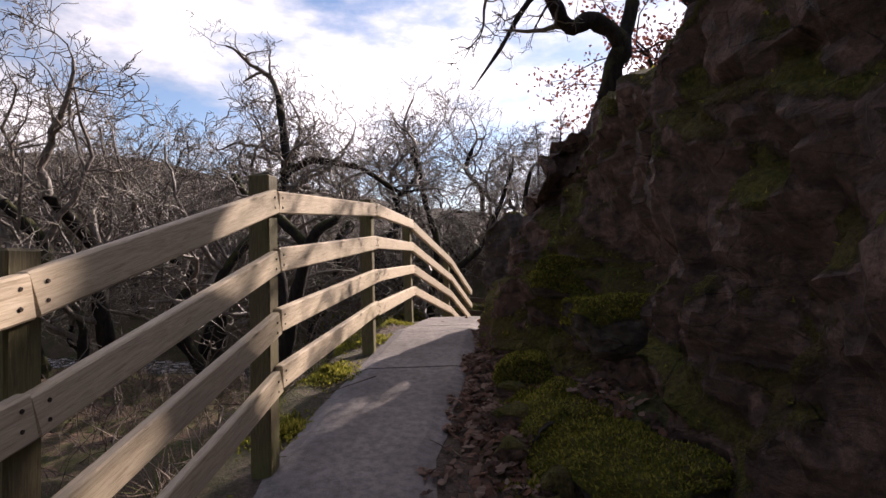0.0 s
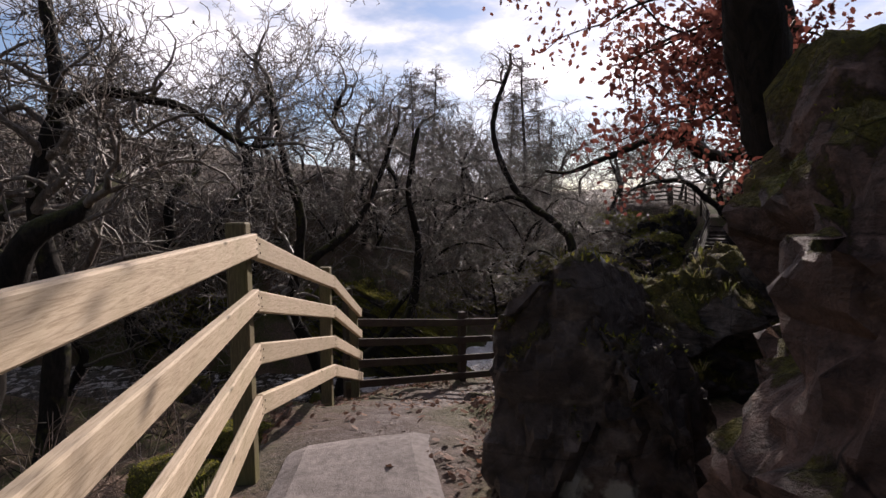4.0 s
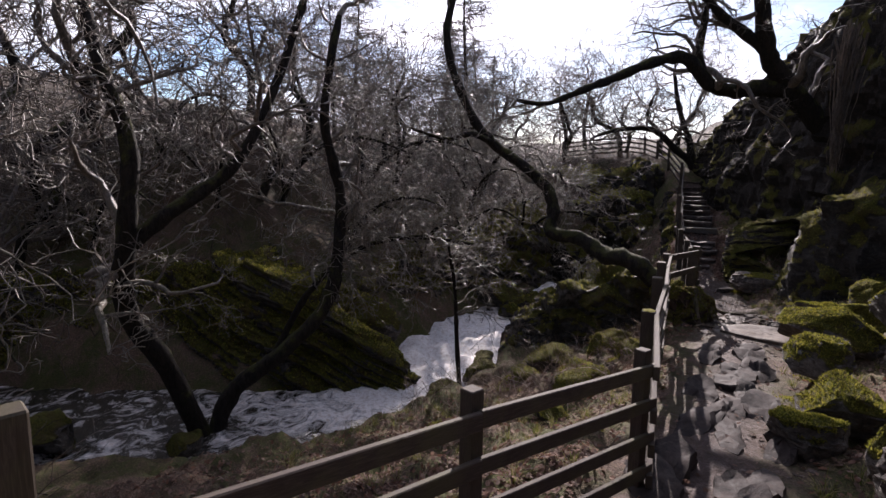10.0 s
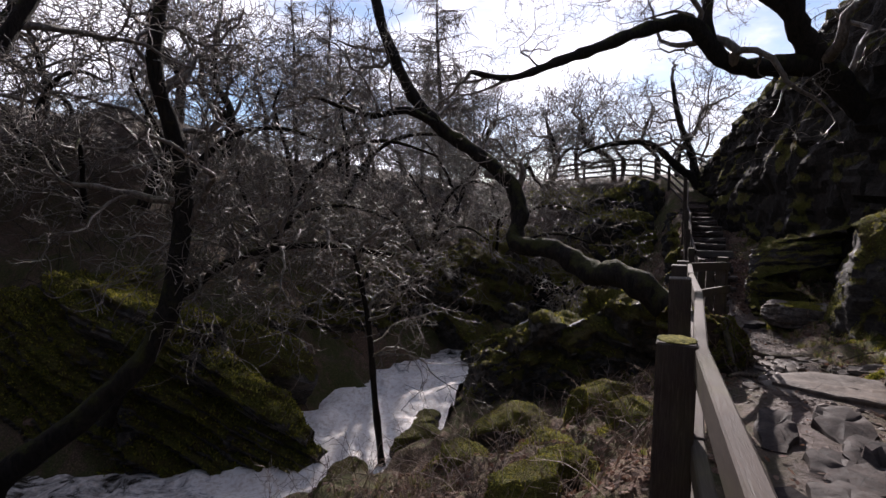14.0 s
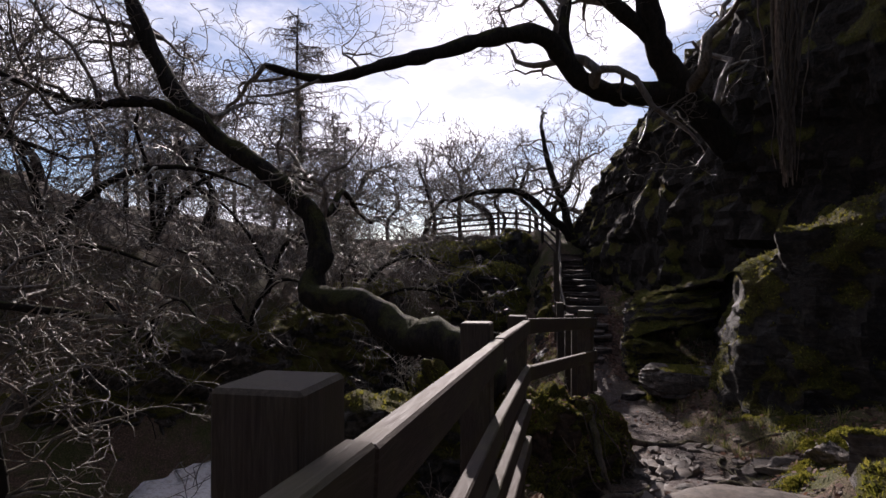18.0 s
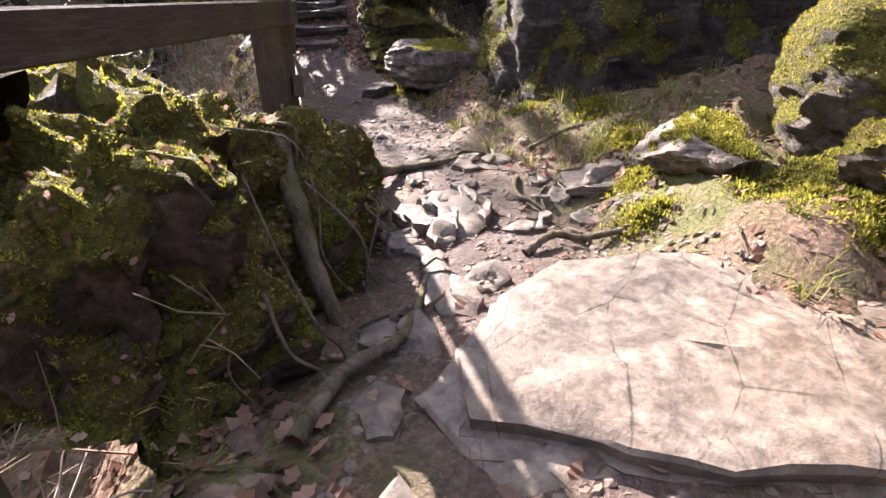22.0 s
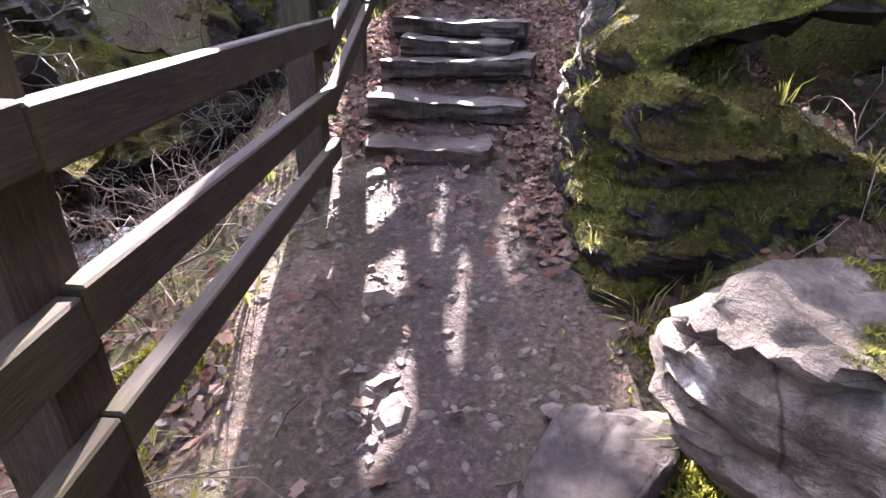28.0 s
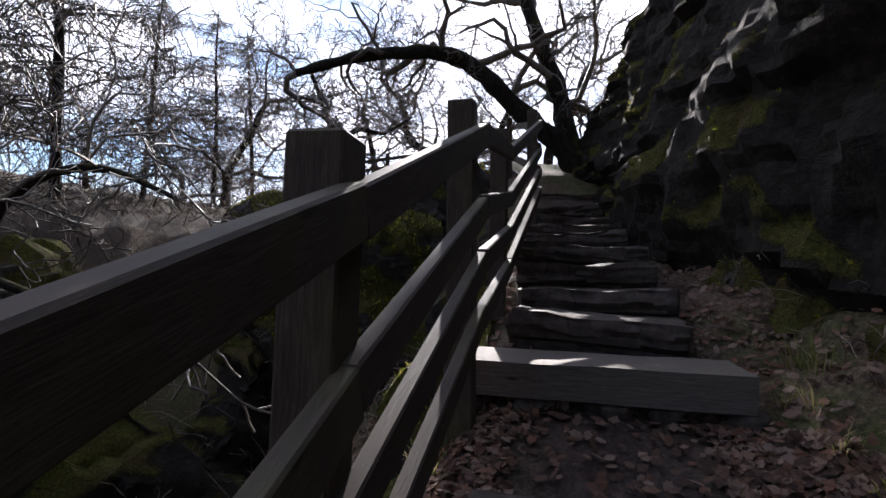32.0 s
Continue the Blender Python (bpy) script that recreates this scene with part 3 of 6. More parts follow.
def boulder(name, label, at, size, seed, material, turn=0, tilt=(0.3, 0.1, 0.95), rough=0.16, sub=4, sink=0.25, lean=(0, 0), strata=4.0, square=0.55, chips=13):
    bm = bmesh.new()
    bmesh.ops.create_icosphere(bm, subdivisions=sub, radius=1.0)
    for v in bm.verts:
        k = max(abs(v.co.x), abs(v.co.y), abs(v.co.z))
        v.co = v.co.lerp(v.co / k * 0.9, square)
    chip = random.Random(int(seed * 13) + 1)
    cuts = [(Vector((chip.gauss(0, 1), chip.gauss(0, 1), chip.gauss(0, 0.8))).normalized(), chip.uniform(0.5, 0.9)) for _ in range(chips)]
    cuts.append((Vector((chip.gauss(0, 0.12), chip.gauss(0, 0.12), 1)).normalized(), chip.uniform(0.7, 0.85)))
    for v in bm.verts:
        for n, d in cuts:
            over = v.co.dot(n) - d
            if over > 0:
                v.co -= n * over
    rock_mesh(bm, seed, 1.1, rough * 0.55, strata, tilt, 0.55)
    x, y, z = at
    m = pose(0, 0, 0, lean[0], lean[1], turn) @ Matrix.Diagonal((*size, 1))
    bm.transform(m)
    me_ob = part(name, bm, material, None, label, True)
    me_ob.location = (x, y, z)
    me_ob.data.set_sharp_from_angle(angle=radians(38))
    if material.name in MOSSY:
        lay_moss(me_ob, MOSSY[material.name])
    return tagged(me_ob, label, "rock")


def crag(name, label, foot, material, seed, rough=0.3, step=0.16, rows=40, strata=1.2, tilt=(0.2, 0.3, 0.9), scale=0.55, cap=0.25, fine=1.0, beds=0.0):
    """A rock face swept along its foot: rows of x, y, foot height, top height, lean back, thickness of the top."""
    foot = np.array(foot, float)
    seg = np.hypot(*np.diff(foot[:, :2], axis=0).T)
    s = np.concatenate([[0], np.cumsum(seg)])
    at = np.arange(0, s[-1], step)
    cols = [np.interp(at, s, foot[:, k]) for k in range(6)]
    smooth = lambda c: np.convolve(np.pad(c, 6, mode="edge"), np.ones(13) / 13, "valid")
    px, py = smooth(cols[0]), smooth(cols[1])
    tx, ty = np.gradient(px), np.gradient(py)
    length = np.hypot(tx, ty)
    nx, ny = ty / length, -tx / length  # into the rock, right of travel
    verts, n = [], rows
    for i in range(len(at)):
        z0, z1, back, thick = cols[2][i], cols[3][i], cols[4][i], cols[5][i]
        for k in range(n):
            u = k / (n - 1)
            if u < 0.75:
                v = u / 0.75
                depth, z = back * v**1.4, z0 + (z1 - z0) * v
            else:
                v = (u - 0.75) / 0.25
                depth, z = back + thick * v, z1 + cap * thick * v
            verts.append(Vector((px[i] + nx[i] * depth, py[i] + ny[i] * depth, z)))
    faces = [(i * n + k, (i + 1) * n + k, (i + 1) * n + k + 1, i * n + k + 1) for i in range(len(at) - 1) for k in range(n - 1)]
    bm = bmesh.new()
    vs = [bm.verts.new(v) for v in verts]
    for f in faces:
        bm.faces.new([vs[i] for i in f])
    bmesh.ops.recalc_face_normals(bm, faces=bm.faces)
    bm.normal_update()
    if sum((f.normal.x * nx[len(nx) // 2] + f.normal.y * ny[len(ny) // 2]) for f in bm.faces) > 0:
        bmesh.ops.reverse_faces(bm, faces=bm.faces)
    rock_mesh(bm, seed, scale, rough, strata, tilt, fine, beds)
    ob = part(name, bm, material, None, label, True)
    ob.data.set_sharp_from_angle(angle=radians(20))
    lay_moss(ob, MOSSY[material.name])
    return tagged(ob, label, "cliff", kind="structure")


# cliff beside the first path
crag("cliff_near", "dark overhanging mossy cliff beside the concrete path",
     [(1.25, -6, -1.9, 4.4, 0.1, 4), (1.15, -2, -1.4, 4.2, 0.1, 4), (1.05, 0.4, -1.0, 3.4, 0.3, 3.5), (0.98, 1.7, -0.8, 2.7, 0.42, 3), (0.88, 2.6, -0.6, 2.5, 0.5, 2.6), (0.66, 3.4, -0.5, 2.3, 0.55, 2.0), (0.34, 4.1, -0.4, 2.15, 0.55, 1.0), (0.2, 4.5, -0.4, 1.95, 0.4, 0.6),
      (0.5, 4.95, -0.6, 1.95, 0.3, 0.6), (1.2, 5.45, -0.6, 2.2, 0.4, 1.0), (2.2, 6.1, -0.6, 2.5, 0.4, 2.0), (3.2, 6.6, -0.6, 2.9, 0.5, 2.5), (5.5, 6.6, -0.4, 3.8, 0.8, 3), (8.5, 6.0, -0.2, 4.4, 1.0, 3)], ROCK_CLIFF, 3, 0.24, 0.05, 92, 0.9, scale=0.75, cap=0.6, fine=0.4)
# crag behind the boulder slope, coloured near black for the shade on its face
crag("cliff_far", "tall crag with mossy ledges above the path, its shade put into the colour",
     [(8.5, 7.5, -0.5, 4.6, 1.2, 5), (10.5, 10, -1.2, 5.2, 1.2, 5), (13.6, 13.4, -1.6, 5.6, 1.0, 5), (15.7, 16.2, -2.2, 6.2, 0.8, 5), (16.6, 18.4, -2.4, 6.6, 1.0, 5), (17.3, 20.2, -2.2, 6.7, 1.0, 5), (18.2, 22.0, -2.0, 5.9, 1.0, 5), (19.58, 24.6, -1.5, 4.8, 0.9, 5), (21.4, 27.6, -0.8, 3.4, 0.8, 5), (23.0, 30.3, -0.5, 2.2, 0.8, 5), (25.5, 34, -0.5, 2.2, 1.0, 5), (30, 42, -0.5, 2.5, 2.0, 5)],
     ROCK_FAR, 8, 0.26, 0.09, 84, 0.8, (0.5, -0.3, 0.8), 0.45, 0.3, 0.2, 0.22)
# mossy ledge block at the crag's foot
crag("cliff_ledge", "mossy rock ledge at the foot of the crag",
     [(13.6, 12.6, -1.4, 0.9, 0.2, 2.5), (14.3, 14.6, -1.6, 1.1, 0.2, 2.5), (14.5, 16.4, -2.0, 1.15, 0.15, 2.4), (14.2, 17.6, -2.2, 0.85, 0.25, 2.2), (14.5, 18.4, -2.3, 0.55, 0.4, 2.2), (15.4, 19.1, -2.3, 0.3, 0.6, 2), (17.2, 20.2, -2.2, 0.2, 0.7, 2)],
     ROCK_LEDGE, 15, 0.2, 0.07, 60, 1.4, scale=0.75, cap=0.2, fine=0.15).data.set_sharp_from_angle(angle=radians(45))
# low wall of rock that runs up beside the steps
crag("rock_wall", "mossy bedded rock wall beside the steps",
     [(16.6, 19.7, -2.4, -1.5, 0.2, 1.0), (15.7, 20.1, -2.4, -1.1, 0.1, 1.4), (15.32, 20.6, -2.4, -0.95, 0.05, 1.6), (15.6, 21.0, -2.4, -0.75, 0.05, 1.8), (16.05, 21.4, -2.3, -0.4, 0.06, 1.8), (16.7, 21.75, -2.2, -0.2, 0.15, 2.0), (17.5, 21.7, -2.0, 0.0, 0.3, 2.0)],
     ROCK_WALL, 17, 0.075, 0.03, 84, 5.5, (0.08, 0.14, 0.98), 1.8, 0.2, 0.4, 0.06).data.set_sharp_from_angle(angle=radians(38))
# the face of the knoll above the river
crag("knoll_face", "dark overgrown face of the knoll beside the steps",
     [(21.0, 28.6, -2.5, 1.6, 0.5, 1.6), (20.0, 29.0, -3.2, 1.8, 0.5, 2), (18.9, 29.9, -3.8, 1.4, 0.5, 2.5), (18.0, 31.2, -4.0, 1.05, 0.5, 2.5), (17.8, 33.0, -4.0, 1.1, 0.5, 2.5), (18.2, 35.0, -4.0, 1.4, 0.6, 2.5), (19.4, 37.4, -4.0, 1.7, 0.7, 2.5)],
     ROCK_LEDGE, 29, 0.3, 0.12, 50, 1.2, (0.3, 0.1, 0.9), 0.6, 0.1, 0.2)
crag("stair_flank", "dark mossy rock flank below the stair fence",
     [(13.8, 22.2, -3.8, -2.2, 0.3, 0.35), (15.2, 23.35, -3.6, -1.75, 0.3, 0.35), (16.25, 24.45, -3.5, -1.15, 0.35, 0.35), (17.55, 25.75, -3.4, -0.55, 0.35, 0.35), (18.75, 27.0, -3.2, 0.0, 0.35, 0.35), (20.0, 28.3, -2.6, 0.65, 0.35, 0.35)],
     ROCK_LEDGE, 47, 0.3, 0.08, 44, 1.6, (0.2, 0.1, 0.95), 0.8, 0.2, 0.25)
crag("knoll_foot", "low dark mossy crag between the steps and the knoll",
     [(19.3, 27.5, -2.5, 0.35, 0.4, 1.4), (18.3, 27.5, -3.0, 0.4, 0.5, 1.6), (17.4, 28.2, -3.5, 0.3, 0.5, 1.6), (16.8, 29.4, -3.8, 0.1, 0.5, 1.6), (16.6, 31.0, -4.0, 0.0, 0.5, 1.5), (16.8, 32.6, -4.0, -0.3, 0.5, 1.5)],
     ROCK_LEDGE, 51, 0.32, 0.1, 44, 1.4, (0.3, 0.1, 0.9), 0.7, 0.25, 0.2)
# dark walls of the gorge
crag("gorge_wall_far", "dark wet rock wall of the gorge behind the pool",
     [(15.8, 29.4, -4.5, 0.0, 0.6, 2), (14.3, 27.9, -4.5, -0.4, 0.6, 2), (12.4, 26.9, -4.5, -0.8, 0.6, 2), (9.8, 26.2, -4.5, -1.2, 0.6, 2), (7.4, 25.3, -4.5, -1.4, 0.6, 2), (5.7, 24.2, -4.5, -1.7, 0.7, 2), (4.7, 23.1, -4.5, -2.1, 0.8, 2)],
     ROCK_BANK, 21, 0.22, 0.1, 60, 1.6, (0.365, -0.21, 0.912), 0.6, 0.05, 0.1, 0.3)
crag("gorge_wall_near", "dark undercut rock wall below the leaning oak",
     [(11.2, 18.9, -4.2, -1.3, 0.2, 1.0), (10.2, 19.6, -4.2, -1.0, 0.2, 1.0), (9.3, 20.3, -4.2, -1.6, 0.2, 1.0), (8.4, 21.1, -4.2, -2.4, 0.2, 0.8), (8.1, 21.7, -4.2, -2.7, 0.2, 0.7), (8.8, 22.5, -4.2, -2.6, 0.2, 0.8), (10.2, 23.4, -4.2, -2.5, 0.2, 1.0), (12.2, 24.2, -4.2, -2.1, 0.2, 1.0), (14.4, 25.8, -4.2, -1.8, 0.2, 1.0)],
     ROCK_BANK, 26, 0.24, 0.08, 56, 2.0, (0.3, -0.2, 0.9), 0.8, 0.1, 0.25, 0.2)
for k, (x, y, z, s) in enumerate([(12.2, 24.6, -3.6, 0.9), (13.4, 25.5, -3.7, 0.9)]):
    boulder("gorge_rock", "dark wet rock under the fence above the pool", (x, y, z), (s * 1.1, s * 0.9, s), 140 + k, ROCK_BANK, k * 33, sub=4)
boulder("mossy_boulder", "boulder smothered in golden moss beside the slab", (10.75, 15.0, -1.3), (0.45, 0.36, 0.32), 151, ROCK_GOLD, 15, sub=4, square=0.1, chips=3)
boulder("mossy_boulder", "boulder smothered in golden moss beside the slab", (12.2, 15.5, -1.5), (0.4, 0.34, 0.3), 153, ROCK_GOLD, 50, sub=5, square=0.1, chips=3)
boulder("lichened_boulder", "big dark boulder blotched with pale lichen beside the path", (0.98, 5.62, 1.0), (0.7, 0.5, 0.92), 4, ROCK_LICHEN, 28, sub=6, square=0.6, rough=0.2)
crag("rock_outcrop", "low sheer outcrop of dark rock at the bend", [(6.2, 8.8, -0.8, 1.1, 0.1, 0.9), (4.6, 8.6, -0.8, 1.05, 0.1, 0.9), (3.2, 8.65, -0.8, 0.95, 0.1, 0.9), (2.2, 8.85, -0.8, 0.74, 0.08, 0.8), (1.75, 9.3, -0.8, 0.62, 0.08, 0.6), (2.3, 9.95, -1.0, 0.3, 0.1, 0.5), (4.0, 10.6, -1.2, -0.1, 0.12, 0.6), (5.5, 11.4, -1.4, -0.3, 0.12, 0.6)], ROCK_OUT, 31, 0.14, 0.045, 54, 2.2, (0.15, 0.3, 0.94), 0.9, 0.1, 0.3, 0.12)
# mossy bank between the steps and the crag
crag("stair_bank", "mossy bank of earth and rock beside the steps", [(16.75, 21.85, -2.2, -1.75, 0.3, 0.5), (17.0, 22.05, -2.1, -1.2, 0.5, 1.0), (17.4, 22.35, -2.0, -0.5, 0.7, 1.8), (18.3, 23.2, -1.4, -0.05, 0.6, 1.8), (19.2, 24.1, -1.0, 0.3, 0.6, 1.8), (20.1, 25.1, -0.5, 0.7, 0.5, 1.6), (21.0, 26.2, 0.0, 1.2, 0.5, 1.4), (22.0, 27.4, 0.4, 1.9, 0.5, 1.2), (23.0, 29.0, 0.8, 2.3, 0.5, 1.2)], ROCK_BANKMOSS, 41, 0.2, 0.07, 44, 1.6, (0.2, 0.1, 0.95), 0.9, 0.35, fine=0.2)
crag("rock_outcrop", "dark rock shelf edging the path below the cliff", [(5.0, 6.4, -0.2, 1.9, 0.15, 1.2), (3.2, 6.35, -0.2, 1.5, 0.15, 1.0), (2.0, 6.4, -0.2, 1.15, 0.15, 0.9), (1.35, 6.7, -0.2, 0.95, 0.12, 0.9), (1.5, 7.3, -0.3, 0.8, 0.12, 0.9), (2.0, 7.8, -0.4, 0.95, 0.15, 0.9), (2.7, 8.05, -0.5, 1.2, 0.2, 1.0), (3.8, 8.2, -0.5, 1.35, 0.2, 1.0)], ROCK_OUT, 33, 0.16, 0.045, 54, 3.0, (0.25, 0.3, 0.9), 1.0, 0.15, 0.3, 0.16)
boulder("square_stone", "loose squared stone at the foot of the fence", (1.95, 10.25, -0.42), (0.24, 0.16, 0.14), 9, ROCK_LICHEN, -20, sub=3)
def slate(name, label, outline, z, thick, seed, material, rings=(0.97, 0.8, 0.55, 0.28), lean=(0, 0), relief=0.012, rake=0.06):
    """A split flat stone: a ragged outline, a broken edge and an uneven top."""
    r = random.Random(seed)
    cx, cy = sum(p[0] for p in outline) / len(outline), sum(p[1] for p in outline) / len(outline)
    pts = []
    size = max(math.hypot(x - cx, y - cy) for x, y in outline)
    for i, (x, y) in enumerate(outline):
        u, v = outline[(i + 1) % len(outline)]
        n = max(2, int(math.hypot(u - x, v - y) / (0.055 + size * 0.05)))
        for k in range(n):
            j = 0.009 * size + 0.005
            pts.append((x + (u - x) * k / n - cx + r.gauss(0, j), y + (v - y) * k / n - cy + r.gauss(0, j)))
    n, verts, faces = len(pts), [], []
    shift = [r.uniform(-1, 1) * rake for _ in range(n)]

    def top(x, y):
        near, cells = noise.voronoi(Vector((x * 3.2 + seed, y * 3.2, 0)))
        return relief * (noise.cell(cells[0] * 7.1) * 1.5 + 1.2 * noise.fractal(Vector((x * 5, y * 5, seed)), 0.8, 2.1, 4) - 1.3 * max(0.0, 0.06 - (near[1] - near[0])) / 0.06)

    for scale, level in ((1.02, -1.0), (1.03, -0.62), (0.985, -0.55), (1.0, -0.2)):
        for (x, y), sh in zip(pts, shift):
            verts.append((x * scale * (1 + sh * level), y * scale * (1 + sh * level), thick * level))
    for scale in rings:
        for x, y in pts:
            verts.append((x * scale, y * scale, top(x * scale, y * scale) - (0.006 if scale == rings[0] else 0)))
    verts.append((0, 0, top(0, 0)))
    for k in range(3 + len(rings)):
        faces += [(k * n + i, k * n + (i + 1) % n, (k + 1) * n + (i + 1) % n, (k + 1) * n + i) for i in range(n)]
    last = (3 + len(rings)) * n
    faces += [(last + i, last + (i + 1) % n, len(verts) - 1) for i in range(n)]
    ob = mesh_object(name, verts, faces, material)
    ob.data.set_sharp_from_angle(angle=radians(28))
    ob.matrix_basis = pose(cx, cy, z, lean[0], lean[1], 0)
    return tagged(ob, label, "rock")


SLAB = [(10.2, 16.6), (10.6, 16.64), (10.99, 16.53), (11.32, 16.17), (11.42, 15.75), (11.3, 15.3), (10.85, 15.12), (10.34, 15.45), (10.14, 15.8), (10.06, 16.15), (10.0, 16.45)]
slate("flat_rock_slab", "broad flat pale slate slab beside the path", SLAB, -1.47, 0.12, 3, ROCK_PALE, (0.98, 0.9, 0.78, 0.66, 0.54, 0.42, 0.3, 0.16), (0, 2), 0.008)
slate("flat_rock_slab", "split flake of grey slate under the slab's edge", [(9.84, 16.3), (10.02, 16.68), (10.9, 16.6), (11.15, 15.7), (10.8, 15.0), (10.24, 15.32), (9.98, 15.7)], -1.53, 0.1, 5, ROCK_PALE, (0.97, 0.85), (0, 1), 0.006)
slate("flat_rock_slab", "lowest layer of dark slate under the slab", [(9.72, 16.1), (9.84, 16.52), (10.2, 16.66), (10.6, 16.2), (10.7, 15.2), (10.3, 15.1), (9.9, 15.5)], -1.585, 0.14, 6, ROCK_STEP, (0.97, 0.85), (0, 0), 0.008)
slate("flat_rock_slab", "broken grey flake at the slab's foot", [(9.62, 15.9), (9.75, 16.3), (10.05, 16.2), (10.1, 15.7), (9.85, 15.6)], -1.62, 0.1, 21, ROCK_STEP, (0.97, 0.8, 0.4), (3, -4), 0.006)
MOUND = [(12.1, 18.4, -2.1, -1.6, 0.15, 0.3), (11.5, 17.95, -2.1, -1.42, 0.2, 0.4), (11.0, 17.6, -2.1, -1.12, 0.25, 0.55), (10.6, 17.34, -2.1, -0.88, 0.28, 0.7), (10.15, 17.14, -2.1, -0.82, 0.3, 0.8), (9.75, 17.02, -2.1, -1.0, 0.26, 0.6), (9.45, 16.95, -2.1, -1.45, 0.2, 0.4)]
crag("root_mound", "tall mound of dark earth bound by roots and moss", MOUND, ROCK_EARTH, 36, 0.22, 0.028, 64, 1.5, (0.2, 0.1, 0.95), 1.5, 0.05, 0.2)
boulder("mossy_stump", "short leaning stump wrapped in bright moss", (8.05, 17.8, ground_z(8.05, 17.8) + 0.2), (0.13, 0.13, 0.42), 91, ROCK_GOLD, 10, sub=4, square=0.0, chips=1, lean=(0, 18))
boulder("mossy_boulder", "grey boulder with golden moss beside the slab", (12.62, 16.15, -1.43), (0.58, 0.44, 0.34), 16, ROCK_PALEMOSS, 20, sub=5, rough=0.12, chips=16)
boulder("mossy_boulder", "mossy boulder heaped with golden moss", (11.9, 14.95, -1.2), (0.6, 0.5, 0.5), 18, ROCK_GOLD, 70, sub=5, square=0.1, chips=3)
boulder("mossy_boulder", "mossy boulder heaped with golden moss", (13.2, 15.2, -1.0), (0.8, 0.7, 0.6), 19, ROCK_GOLD, 0, sub=5, square=0.15, chips=4)
boulder("pale_stone", "pale grey block of stone by the path", (12.64, 16.75, -1.72), (0.27, 0.13, 0.12), 25, ROCK_PALE, -20, sub=4)
boulder("pale_rock", "big pale layered rock beside the muddy path", (15.55, 19.5, -1.55), (0.98, 0.5, 0.36), 27, ROCK_PALEMOSS, -35, sub=5, strata=5, square=0.4, chips=9, rough=0.12)
boulder("dark_rock", "low twisted dark rock at the path's edge", (14.65, 20.12, -1.9), (0.42, 0.2, 0.15), 28, ROCK_BED, 20, sub=5, strata=9, square=0.15, chips=6, rough=0.14)
for k, (x, y, z, sx, sy, sz) in enumerate([(6.2, 12.3, -0.95, 0.5, 0.35, 0.3), (7.2, 12.6, -0.85, 0.6, 0.5, 0.4), (8.4, 13.6, -0.9, 0.7, 0.45, 0.4), (9.9, 14.4, -0.85, 0.8, 0.5, 0.5), (11.0, 15.2, -1.0, 0.5, 0.4, 0.4), (8.8, 12.6, -0.4, 0.7, 0.6, 0.5), (10.6, 13.6, -0.2, 0.9, 0.7, 0.6), (7.0, 11.2, -0.3, 0.7, 0.6, 0.5), (5.6, 11.0, -0.5, 0.5, 0.5, 0.4), (12.2, 13.8, -0.3, 0.8, 0.7, 0.6)]):
    boulder("mossy_boulder", "dark boulder half covered in yellow-green moss", (x, y, z), (sx, sy, sz), 30 + k, ROCK_MOSSY, k * 37, sub=4)
# bedrock that breaks through the path
rng = random.Random(77)
for k in range(18):
    at = 11.2 + k * 0.19
    i = int(at)
    x, y, z = PATH[i] + (PATH[i + 1] - PATH[i]) * (at - i)
    x, y = x + rng.uniform(-0.45, 0.55), y + rng.uniform(-0.45, 0.3)
    turn, long, wide = rng.uniform(0.3, 0.9), rng.uniform(0.3, 0.55), rng.uniform(0.14, 0.26)
    ring = []
    for c in range(7):
        t = 6.283 * (c + rng.uniform(-0.3, 0.3)) / 7
        u, v = math.cos(t) * long, math.sin(t) * wide
        ring.append((x + u * math.cos(turn) - v * math.sin(turn), y + u * math.sin(turn) + v * math.cos(turn)))
    slate("bedrock_slab", "worn layered slate breaking through the path", ring, ground_z(x, y) + rng.uniform(0.04, 0.13), 0.2, 500 + k, ROCK_BED, (0.95, 0.7, 0.35), (rng.uniform(-12, 10), rng.uniform(-14, 4)), 0.02, 0.12)
